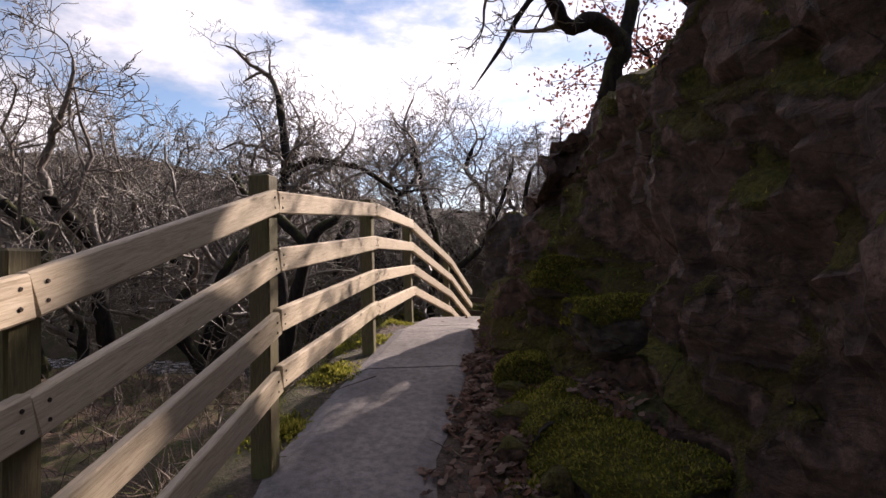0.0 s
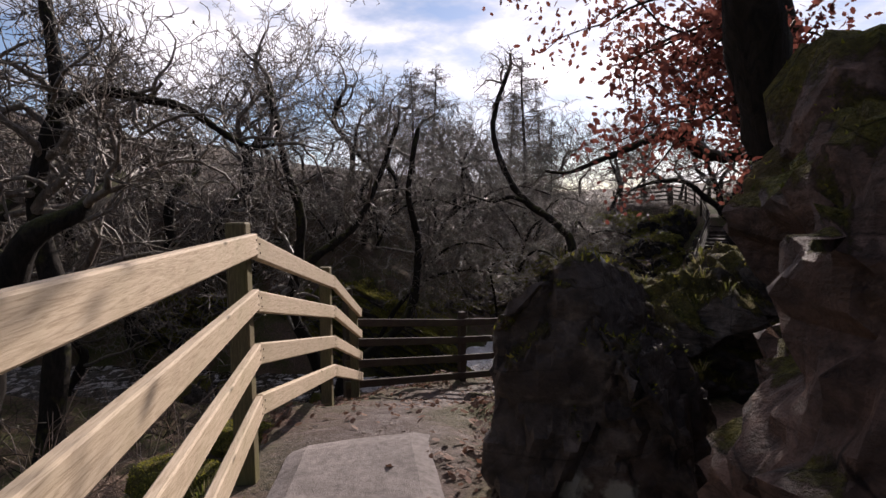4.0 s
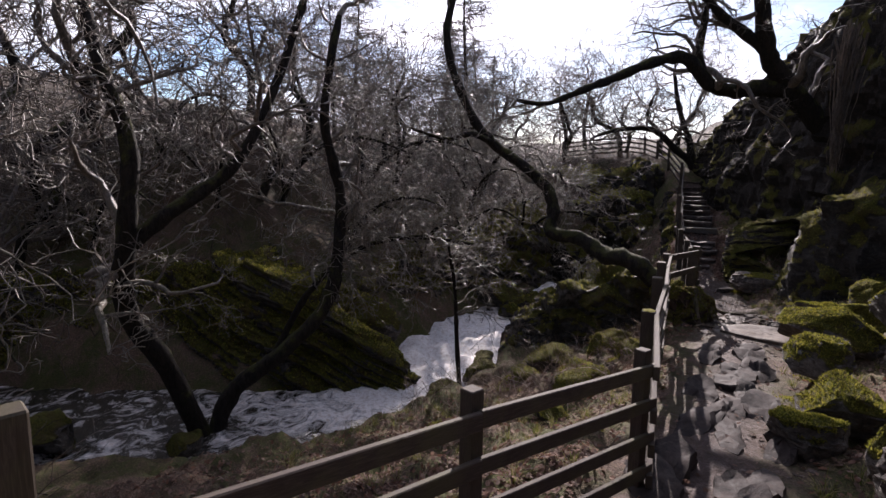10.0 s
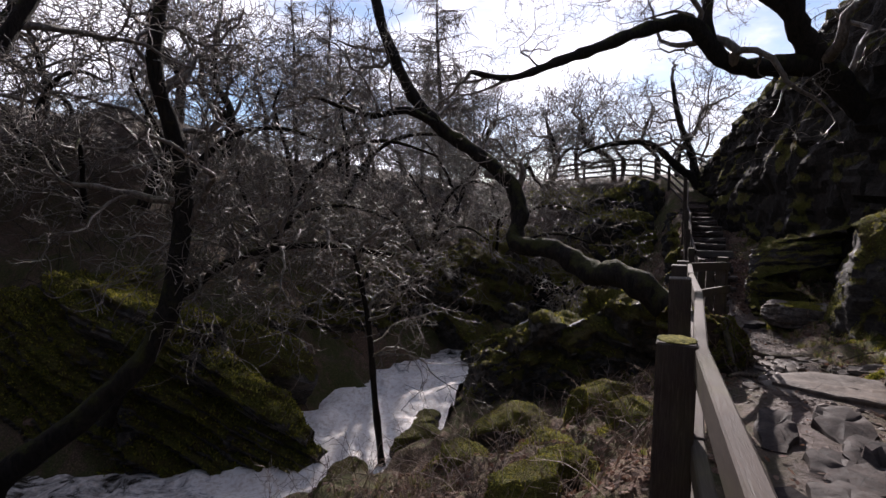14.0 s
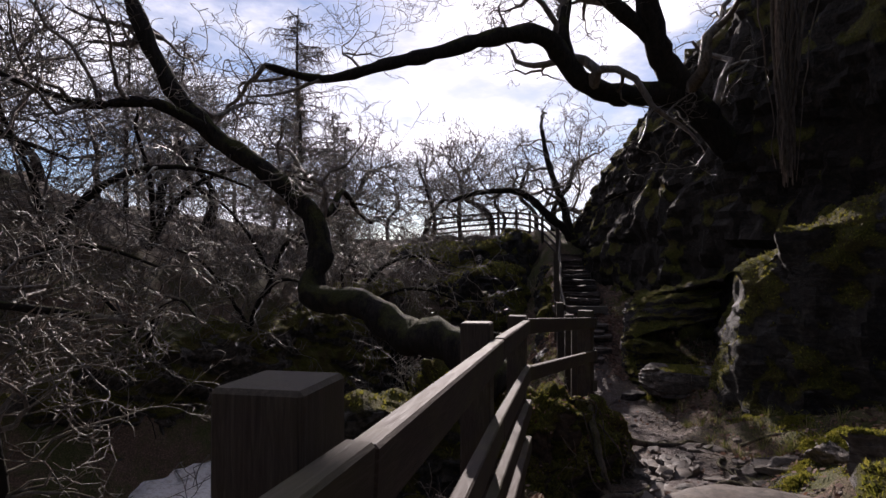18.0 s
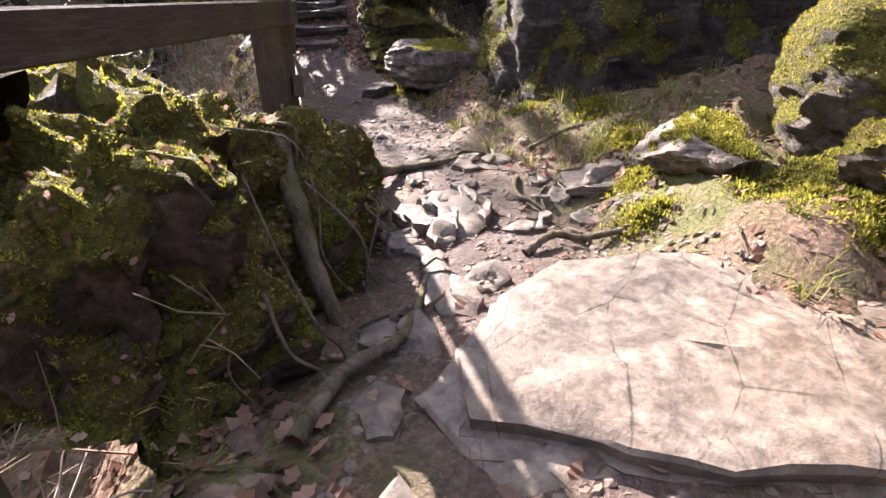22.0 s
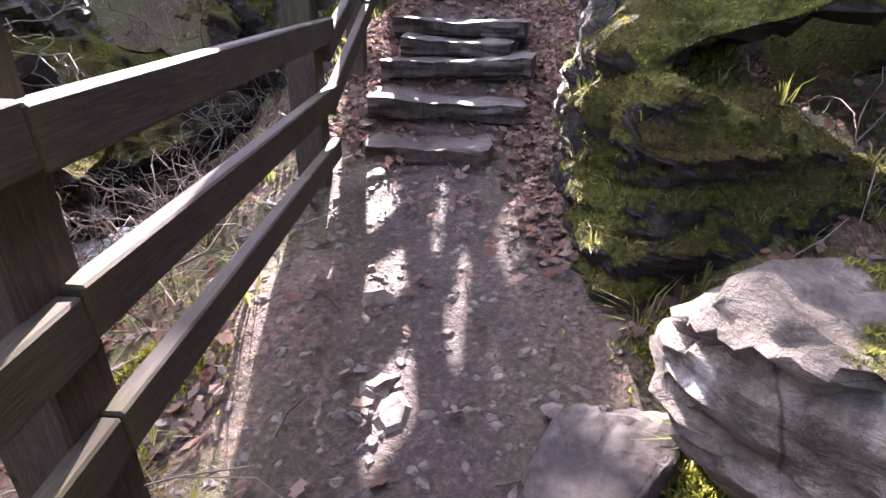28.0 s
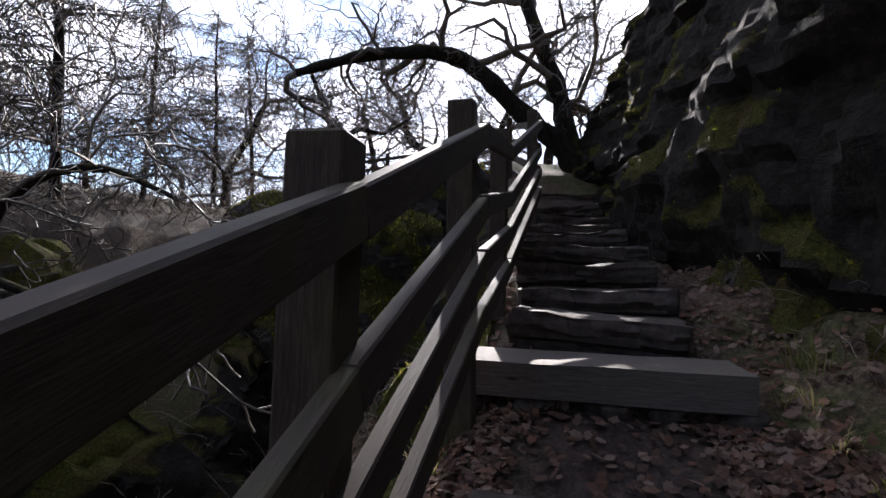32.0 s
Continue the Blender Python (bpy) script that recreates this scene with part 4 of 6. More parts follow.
# loose stones by the slab
# upended beds of slate in the middle of the path: x, y, half length, half width, turn
FINS = [(11.77, 17.67, 0.09, 0.045, 1), (11.73, 17.57, 0.13, 0.07, -5), (11.85, 17.51, 0.17, 0.08, 46), (11.96, 17.47, 0.13, 0.05, 41), (11.52, 17.6, 0.17, 0.1, 52), (11.56, 17.31, 0.21, 0.11, 33), (11.4, 17.36, 0.13, 0.08, 23), (11.76, 17.25, 0.17, 0.045, 24), (11.64, 17.45, 0.15, 0.07, 38), (11.42, 17.52, 0.12, 0.06, 50), (11.3, 17.3, 0.12, 0.06, 30)]
FLAT = [(12.57, 16.79, 0.26, 0.17, -60), (11.66, 16.97, 0.09, 0.06, -30), (11.74, 16.92, 0.09, 0.06, 22), (11.87, 16.9, 0.06, 0.04, 0), (12.16, 18.01, 0.12, 0.05, 23), (12.19, 17.62, 0.09, 0.05, -34), (12.74, 17.76, 0.18, 0.09, -27), (11.18, 17.61, 0.09, 0.05, 35), (12.07, 16.71, 0.09, 0.07, 33), (12.3, 16.95, 0.1, 0.07, 10), (12.2, 17.05, 0.06, 0.05, 60),
        (11.2, 17.5, 0.11, 0.08, 20), (11.05, 17.27, 0.1, 0.07, 70), (10.76, 17.03, 0.22, 0.05, 28), (10.68, 16.89, 0.16, 0.09, 60), (10.88, 16.84, 0.13, 0.08, -10), (10.31, 17.0, 0.11, 0.08, 40), (10.36, 16.86, 0.14, 0.06, 50), (11.1, 17.42, 0.09, 0.05, 0), (10.98, 17.16, 0.1, 0.05, 35), (12.95, 18.0, 0.16, 0.08, -20), (12.75, 17.92, 0.12, 0.06, 10), (13.05, 17.75, 0.12, 0.07, -40), (12.3, 18.1, 0.08, 0.05, 0), (12.55, 17.2, 0.1, 0.06, 30), (9.95, 16.75, 0.12, 0.08, 40), (9.6, 16.45, 0.14, 0.08, 20)]
rng = random.Random(31)
for k, (x, y, w, h, turn) in enumerate(FINS + FLAT):
    fin = k < len(FINS)
    corners, ring, turn = rng.choice((5, 6, 7)), [], radians(turn)
    for i in range(corners):
        t = 6.283 * (i + rng.uniform(-0.3, 0.3)) / corners
        u, v = math.cos(t) * w * rng.uniform(1.0, 1.35), math.sin(t) * h * rng.uniform(1.05, 1.5)
        ring.append((x + u * math.cos(turn) - v * math.sin(turn), y + u * math.sin(turn) + v * math.cos(turn)))
    lift = rng.uniform(0.05, 0.09) if fin else rng.uniform(0.02, 0.05)
    slate("bedrock_slab" if fin else "loose_stone", "pale upended slate worn smooth in the path" if fin else "pale angular slate lying on the path", ring, ground_z(x, y) + lift, 0.16 if fin else 0.06, 300 + k, ROCK_PALE, (0.97, 0.8, 0.55, 0.28), (rng.uniform(-7, 7), rng.uniform(-7, 7)), 0.012, 0.05)
# slanting beds of the far bank, running down into the water
crag("river_slab", "great slab of tilted dark beds dipping into the river",
     [(5.15, 20.35, -4.0, -3.45, 0.15, 0.3), (4.3, 20.7, -4.0, -2.75, 0.5, 0.7), (3.4, 21.1, -4.0, -2.15, 0.8, 1.0), (2.2, 21.6, -4.0, -1.3, 1.0, 1.4), (1.0, 22.2, -4.0, -0.75, 1.1, 1.8), (0.0, 23.0, -4.0, -0.85, 1.2, 1.8), (-1.2, 23.8, -4.0, -1.2, 1.3, 1.8), (-3.5, 24.4, -4.0, -1.3, 1.3, 1.8), (-6.5, 25.4, -4.0, -1.4, 1.2, 1.5)],
     ROCK_BANK, 23, 0.12, 0.05, 84, 2.2, (0.365, -0.21, 0.912), 0.6, 0.12, 0.08, 0.36)
for k, (x, y, z, s) in enumerate([(4.6, 23.9, -2.7, 1.0), (10.3, 25.9, -3.1, 0.9), (11.0, 24.6, -3.1, 0.7), (10.1, 24.5, -3.3, 0.5)]):
    boulder("river_rock", "dark wet rock with moss on the river bank", (x, y, z), (s * 1.5, s * 0.9, s), 20 + k, ROCK_BANK, -30 + k * 7, (0.75, 0.1, 0.6), 0.2, 4, lean=(-10, 25), strata=6)
for k, (x, y, z, s) in enumerate([(-2.2, 20.6, -3.3, 0.6), (-3.4, 20.0, -3.1, 0.8), (0.2, 19.6, -3.5, 0.35), (7.2, 21.2, -3.5, 0.5), (6.8, 20.5, -3.45, 0.45), (5.2, 19.3, -3.3, 0.5)]):
    boulder("river_boulder", "wet boulder at the water's edge", (x, y, z), (s * 1.3, s, s * 0.8), 70 + k, ROCK_BANK, k * 50, sub=4)
for k, (x, y, z, s) in enumerate([(7.5, 18.6, -2.3, 0.6), (8.3, 16.9, -1.9, 0.5), (6.5, 17.9, -2.5, 0.45), (8.9, 18.3, -1.9, 0.5), (9.8, 19.3, -1.9, 0.45), (7.3, 17.2, -2.2, 0.4), (6.0, 15.7, 0, 0.45), (5.2, 15.2, 0, 0.3), (6.9, 16.4, 0, 0.35), (2.9, 13.4, 0, 0.25), (4.0, 16.5, 0, 0.3)]):
    boulder("moss_mound", "bright moss mound on the leafy bank", (x, y, ground_z(x, y) + 0.05), (s * 1.1, s * 0.9, s * 0.6), 80 + k, ROCK_GOLD, k * 40, sub=4)
for k, (x, y, z, s) in enumerate([(0.62, 2.9, 0.5, 0.3), (0.78, 2.1, 0.42, 0.34), (0.98, 3.05, 1.0, 0.28), (0.66, 2.4, 0.5, 0.26), (0.95, 1.55, 0.3, 0.32), (0.55, 3.6, 0.58, 0.24), (0.5, 4.4, 0.66, 0.24), (0.52, 5.2, 0.7, 0.22), (0.86, 3.7, 1.25, 0.22), (0.9, 0.9, 0.2, 0.3)]):
    boulder("moss_mound", "hummock of dark green moss at the cliff's foot", (x, y, z), (s * 0.9, s * 1.3, s * 0.75), 110 + k, ROCK_GOLD, k * 31, sub=4, square=0.2, chips=6)
for k, (x, y, z, s) in enumerate([(-0.95, 3.2, 0.33, 0.2), (-0.86, 4.3, 0.42, 0.22), (-0.86, 5.2, 0.44, 0.22), (-0.86, 6.2, 0.42, 0.24), (-0.8, 7.2, 0.36, 0.25), (-0.6, 8.2, 0.2, 0.25)]):
    boulder("moss_mound", "low cushion of yellow-green moss at the fence's foot", (x, y, z), (s, s * 2.2, s * 0.6), 210 + k, ROCK_GOLD, k * 11, sub=4, square=0.1, chips=2)
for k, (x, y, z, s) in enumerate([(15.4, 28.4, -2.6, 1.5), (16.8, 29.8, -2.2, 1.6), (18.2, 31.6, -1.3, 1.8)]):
    boulder("knoll_crag", "mossy crag on the flank of the knoll, its shade put into the colour", (x, y, z), (s * 1.1, s, s), 240 + k, ROCK_FAR, k * 40, sub=5, rough=0.22)
knoll = boulder("mossy_knoll", "dark domed knoll overgrown with moss and heather", (20.6, 35.2, -1.0), (3.3, 3.1, 3.35), 261, ROCK_LEDGE, 20, sub=6, square=0.1, chips=2, rough=0.12)
for k, (x, y, s) in enumerate([(0.3, 2.55, 0.1), (0.38, 2.9, 0.13), (0.42, 3.3, 0.1), (0.3, 1.9, 0.14), (0.45, 2.2, 0.12)]):
    boulder("kerb_stone", "dark broken stone in the leafy gutter", (x, y, ground_z(x, y) + 0.03), (s, s * 1.3, s * 0.7), 130 + k, ROCK_CLIFF, k * 40, sub=3)


def concrete_path():
    """Cast slabs laid end to end, with open joints."""
    root = thing("concrete_path", "worn grey concrete slab path beside the fence", "path", kind="structure", at=(-0.4, 2, 0.3))
    joints = [-4.0, -1.9, 0.1, 2.0, 3.93, 5.6, 7.1]
    for a, b in zip(joints, joints[1:]):
        rows, verts, faces, cols = int((b - a) / 0.12), [], [], 8
        for i in range(rows + 1):
            y = a + 0.012 + (b - a - 0.024) * i / rows
            mid = float(np.interp(y, PATH[:, 1][:8], PATH[:, 0][:8]))
            wave = 0.05 * noise.noise(Vector((0, y * 1.3, 2))), 0.06 * noise.noise(Vector((7, y * 1.7, 2)))
            low, high = mid - 0.46 + wave[0], mid + 0.38 + wave[1]
            for k in range(cols + 1):
                x = low + (high - low) * k / cols
                z = float(np.interp(y, PATH[:, 1][:8], PATH[:, 2][:8])) + 0.035 + 0.008 * noise.noise(Vector((x * 4, y * 4, 0))) - (0.03 if k in (0, cols) else 0)
                verts.append((x, y, z))
        n = cols + 1
        faces = [(i * n + k, i * n + k + 1, (i + 1) * n + k + 1, (i + 1) * n + k) for i in range(rows) for k in range(cols)]
        edge = list(range(n)) + [i * n + n - 1 for i in range(1, rows + 1)] + [rows * n + k for k in range(n - 2, -1, -1)] + [i * n for i in range(rows - 1, 0, -1)]
        top = len(verts)
        verts += [(verts[i][0], verts[i][1], verts[i][2] - 0.12) for i in edge]
        m = len(edge)
        faces += [(edge[i], top + i, top + (i + 1) % m, edge[(i + 1) % m]) for i in range(m)]
        mesh_object("slab", verts, faces, CONCRETE, root, smooth=False)


concrete_path()

# fences
def beam(a, b, width, height, twist=0.0, bevel=0.006):
    """A sawn length of timber from a to b (ends at the middle of its section)."""
    a, b = Vector(a), Vector(b)
    bm = bmesh.new()
    bmesh.ops.create_cube(bm, size=1.0)
    length = (b - a).length
    bm.transform(Matrix.Diagonal((length, width, height, 1)))
    bmesh.ops.bevel(bm, geom=bm.edges[:], offset=bevel, segments=1, affect="EDGES")
    way = (b - a).normalized()
    yaw, pitch = math.atan2(way.y, way.x), math.asin(way.z)
    return bm, Matrix.Translation((a + b) / 2) @ Euler((radians(twist), -pitch, yaw)).to_matrix().to_4x4()


def timber(name, a, b, width, height, material, parent, label="", twist=0.0):
    bm, m = beam(a, b, width, height, twist)
    ob = part(name, bm, material, parent, label)
    ob.matrix_parent_inverse = Matrix.Translation(-parent.location)
    ob.matrix_basis = m
    return ob


def post(at, top, material, parent, size=0.1, yaw=0.0, lean=(0, 0), below=0.35, cap=0.0):
    x, y, z = at
    bm = bmesh.new()
    bmesh.ops.create_cube(bm, size=1.0)
    h = top - z + below
    bm.transform(Matrix.Translation((0, 0, h / 2 - below)) @ Matrix.Diagonal((size, size, h, 1)))
    for v in bm.verts:
        if v.co.z > 0:
            v.co.z += cap * v.co.x / size
    bmesh.ops.bevel(bm, geom=bm.edges[:], offset=0.007, segments=1, affect="EDGES")
    ob = part("post", bm, material, parent)
    ob.matrix_basis = pose(x, y, z, lean[0], lean[1], yaw)
    return ob


def fence(name, label, stops, rails, rail_wood, post_wood, rail_h=0.1, rail_w=0.04, post_size=0.1, over=0.08, inner=1, bare=(), nails=False, capped=()):
    """stops: x, y, height of the top rail's upper edge, post height above it, ground. rails: depth below the top rail's edge."""
    base = Vector((stops[0][0], stops[0][1], stops[0][4]))
    root = thing(name, label, "fence", "fences along the path", at=base)
    rng = random.Random(len(stops) * 7 + int(stops[0][0] * 10))
    for i, (x, y, top, extra, ground) in enumerate(stops):
        a, b = stops[max(0, i - 1)], stops[min(len(stops) - 1, i + 1)]
        yaw = math.degrees(math.atan2(b[1] - a[1], b[0] - a[0]))
        if i in bare:
            continue
        made = post((x, y, ground), top + extra, post_wood, root, post_size, yaw, (rng.uniform(-1, 1), rng.uniform(-1, 1)))
        if i in capped:
            bm = bmesh.new()
            bmesh.ops.create_icosphere(bm, subdivisions=3, radius=1.0)
            for v in bm.verts:
                v.co = Vector((v.co.x * post_size * 0.5, v.co.y * post_size * 0.5, max(v.co.z, -0.1) * 0.007))
                v.co.z += 0.007 * noise.noise(v.co * 45)
            cap = part("moss_cap", bm, MOSS_CAP, made, "thin cushion of yellow-green moss", True)
            cap.matrix_parent_inverse = Matrix.Identity(4)
            cap.location = (0, 0, top + extra - ground + 0.002)
    for i in range(len(stops) - 1):
        a, b = Vector(stops[i][:3]), Vector(stops[i + 1][:3])
        way = (b - a).normalized()
        sidew = Vector((way.y, -way.x, 0)).normalized() * (post_size / 2 + rail_w / 2 + 0.002) * inner
        ext = over if i == len(stops) - 2 else 0.0
        for drop in rails:
            shift = Vector((0, 0, -drop - rail_h / 2))
            j = Vector((0, 0, rng.uniform(-0.012, 0.012)))
            timber("rail", a + sidew + shift + j - way * (over if i == 0 else 0.0), b + sidew + shift + j * 0.5 + way * ext, rail_w, rail_h + rng.uniform(-0.006, 0.006), rail_wood, root, twist=rng.uniform(-1.5, 1.5))
            if nails:
                for end, step_in in ((a, 0.04), (b, -0.04)):
                    for lift in (0.022, -0.024):
                        head = bmesh.new()
                        bmesh.ops.create_cone(head, cap_ends=True, segments=8, radius1=0.006, radius2=0.005, depth=0.003)
                        nail = part("nail", head, IRON, root)
                        face = sidew.normalized()
                        spot = end + way * step_in + sidew + face * (rail_w / 2 + 0.001) + shift + j + Vector((0, 0, lift + way.z * step_in * 0))
                        nail.matrix_basis = Matrix.Translation(spot) @ face.to_track_quat("Z", "Y").to_matrix().to_4x4()
    return root


RAILS = (0.0, 0.28, 0.56, 0.83)
F1 = [(-1.25, -0.9, 1.0, 0.08), (-1.04, 1.25, 1.39, 0.06), (-0.85, 2.5, 1.74, 0.07), (-0.64, 4.5, 1.88, 0.03), (-0.45, 6.75, 1.89, 0.06), (0.04, 8.88, 1.42, 0.08), (0.46, 10.7, 0.78, 0.02)]
fence("pale_fence", "pale sawn post-and-rail fence along the concrete path", [(x, y, z, e, z - 1.17) for x, y, z, e in F1], RAILS, WOOD_PALE, WOOD_POST, 0.11, nails=True)
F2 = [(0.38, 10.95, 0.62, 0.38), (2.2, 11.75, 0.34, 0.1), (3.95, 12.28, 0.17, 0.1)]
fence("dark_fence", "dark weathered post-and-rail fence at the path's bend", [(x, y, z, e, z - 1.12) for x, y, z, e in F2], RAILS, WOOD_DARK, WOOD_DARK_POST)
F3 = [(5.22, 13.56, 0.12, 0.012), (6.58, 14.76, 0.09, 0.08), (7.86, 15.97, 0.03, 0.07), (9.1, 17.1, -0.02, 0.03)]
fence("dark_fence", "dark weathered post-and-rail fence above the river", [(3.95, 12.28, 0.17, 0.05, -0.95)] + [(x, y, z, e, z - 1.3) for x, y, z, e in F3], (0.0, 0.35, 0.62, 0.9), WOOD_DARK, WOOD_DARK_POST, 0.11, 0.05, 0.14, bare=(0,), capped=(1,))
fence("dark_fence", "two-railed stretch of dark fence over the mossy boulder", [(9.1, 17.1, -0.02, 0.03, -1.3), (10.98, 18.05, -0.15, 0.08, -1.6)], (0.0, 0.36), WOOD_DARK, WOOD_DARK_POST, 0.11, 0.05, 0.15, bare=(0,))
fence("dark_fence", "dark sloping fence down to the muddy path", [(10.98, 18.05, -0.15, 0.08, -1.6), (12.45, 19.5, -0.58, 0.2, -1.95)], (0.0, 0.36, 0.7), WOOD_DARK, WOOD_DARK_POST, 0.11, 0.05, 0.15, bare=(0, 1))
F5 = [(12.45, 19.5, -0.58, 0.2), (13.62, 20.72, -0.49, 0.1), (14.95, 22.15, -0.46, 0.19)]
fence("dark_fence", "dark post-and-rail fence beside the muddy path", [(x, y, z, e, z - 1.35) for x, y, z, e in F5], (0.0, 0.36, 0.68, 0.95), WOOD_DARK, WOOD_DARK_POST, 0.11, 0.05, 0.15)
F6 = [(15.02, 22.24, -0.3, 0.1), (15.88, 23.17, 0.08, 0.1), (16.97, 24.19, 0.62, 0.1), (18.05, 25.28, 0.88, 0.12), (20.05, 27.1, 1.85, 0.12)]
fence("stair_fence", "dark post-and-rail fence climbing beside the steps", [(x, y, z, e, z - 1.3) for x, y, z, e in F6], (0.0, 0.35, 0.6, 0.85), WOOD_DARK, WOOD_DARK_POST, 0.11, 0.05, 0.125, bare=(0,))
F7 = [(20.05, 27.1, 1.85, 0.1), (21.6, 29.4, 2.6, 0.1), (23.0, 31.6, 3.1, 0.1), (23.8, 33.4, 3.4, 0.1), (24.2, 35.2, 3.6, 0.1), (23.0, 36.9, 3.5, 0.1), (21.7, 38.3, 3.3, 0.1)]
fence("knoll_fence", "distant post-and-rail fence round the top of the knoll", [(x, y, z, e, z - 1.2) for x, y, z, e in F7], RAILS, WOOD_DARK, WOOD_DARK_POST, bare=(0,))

# steps
UP = Vector((0.733, 0.68, 0))
ACROSS = Vector((0.68, -0.733, 0))


def steps():
    root = thing("stone_steps", "worn stone and timber steps climbing beside the fence", "steps", at=(15.6, 22.0, -1.7))
    rows = [(15.57, 21.98, -1.51, 0.8), (15.92, 22.24, -1.33, 1.08), (16.32, 22.55, -1.13, 1.12), (16.5, 22.8, -1.02, 0.9), (16.75, 23.05, -0.9, 1.14),
            (17.54, 23.92, -0.53, 1.46), (18.0, 24.3, -0.33, 1.1), (18.45, 24.68, -0.18, 1.15), (18.8, 25.1, 0.02, 1.15), (19.1, 25.45, 0.2, 1.2),
            (19.6, 26.0, 0.36, 1.2), (20.0, 26.4, 0.5, 1.2), (20.4, 26.8, 0.64, 1.2), (20.8, 27.2, 0.85, 1.2), (21.2, 27.6, 1.1, 1.2), (21.6, 28.0, 1.35, 1.2)]
    for k, (x, y, z, w) in enumerate(rows):
        bm = bmesh.new()
        bmesh.ops.create_cube(bm, size=1.0)
        bmesh.ops.subdivide_edges(bm, edges=bm.edges[:], cuts=11, use_grid_fill=True)
        timber_step = k == 5
        depth, tall = 0.5 if k < 6 else 0.62, 0.17 if timber_step else 0.15 if k < 5 else 0.24
        bm.transform(Matrix.Diagonal((w, depth, tall, 1)))
        rough = 0.012 if timber_step else 0.03
        for v in bm.verts:
            q = v.co * 3 + Vector((k * 3.7, 0, 0))
            v.co += Vector((noise.noise(q), noise.noise(q + Vector((5, 0, 0))), 0.6 * noise.noise(q + Vector((0, 5, 0))))) * rough
            if not timber_step:
                # a broken front edge and a worn hollow where feet fall
                chip = noise.fractal(Vector((v.co.x * 5 + k * 9, v.co.z * 14, k)), 0.8, 2.1, 4)
                front = max(0.0, -v.co.y / depth * 2 - 0.55)
                v.co.y += front * (0.05 + 0.11 * chip + (0.12 if v.co.z < -0.045 else 0.0))
                if v.co.z > 0:
                    v.co.z += 0.014 * noise.fractal(Vector((v.co.x * 6, v.co.y * 6, k * 5)), 0.8, 2.1, 3) - 0.018 * math.exp(-(v.co.x / (w * 0.25)) ** 2)
                end = max(0.0, abs(v.co.x) / w * 2 - 0.75)
                v.co.x -= math.copysign(end * (0.1 + 0.25 * noise.noise(Vector((v.co.y * 5, k * 3, v.co.x)))), v.co.x)
        ob = part("step", bm, ROCK_STEP if not timber_step else WOOD_STEP, root, "" if not timber_step else "long squared timber step", True)
        ob.data.set_sharp_from_angle(angle=radians(34))
        turn = math.atan2(ACROSS.y, ACROSS.x)
        slant = Matrix.Rotation(0.0 if timber_step else 0.05 * math.sin(k * 2.3), 4, "Y")
        ob.matrix_basis = Matrix.Translation(Vector((x, y, z - tall / 2)) + UP * (depth / 2)) @ Matrix.Rotation(turn + (0 if timber_step else 0.07 * math.sin(k * 1.7)), 4, "Z") @ slant
        if k in (0, 1, 2, 4, 5):
            # rubble packed under the tread
            rub = random.Random(k)
            across = -w / 2 + 0.06
            while across < w / 2 - 0.1:
                wide = rub.uniform(0.1, 0.26)
                c = Vector((x, y, z - tall - 0.045)) + UP * rub.uniform(0.07, 0.11) + ACROSS * (across + wide / 2)
                boulder("loose_stone", "dark stone packed under a worn step", tuple(c), (wide * 0.55, 0.1, rub.uniform(0.045, 0.075)), 700 + k * 10 + across, ROCK_STEP, math.degrees(turn) + rub.uniform(-12, 12), sub=2, chips=6)
                across += wide + rub.uniform(0.02, 0.12)


steps()

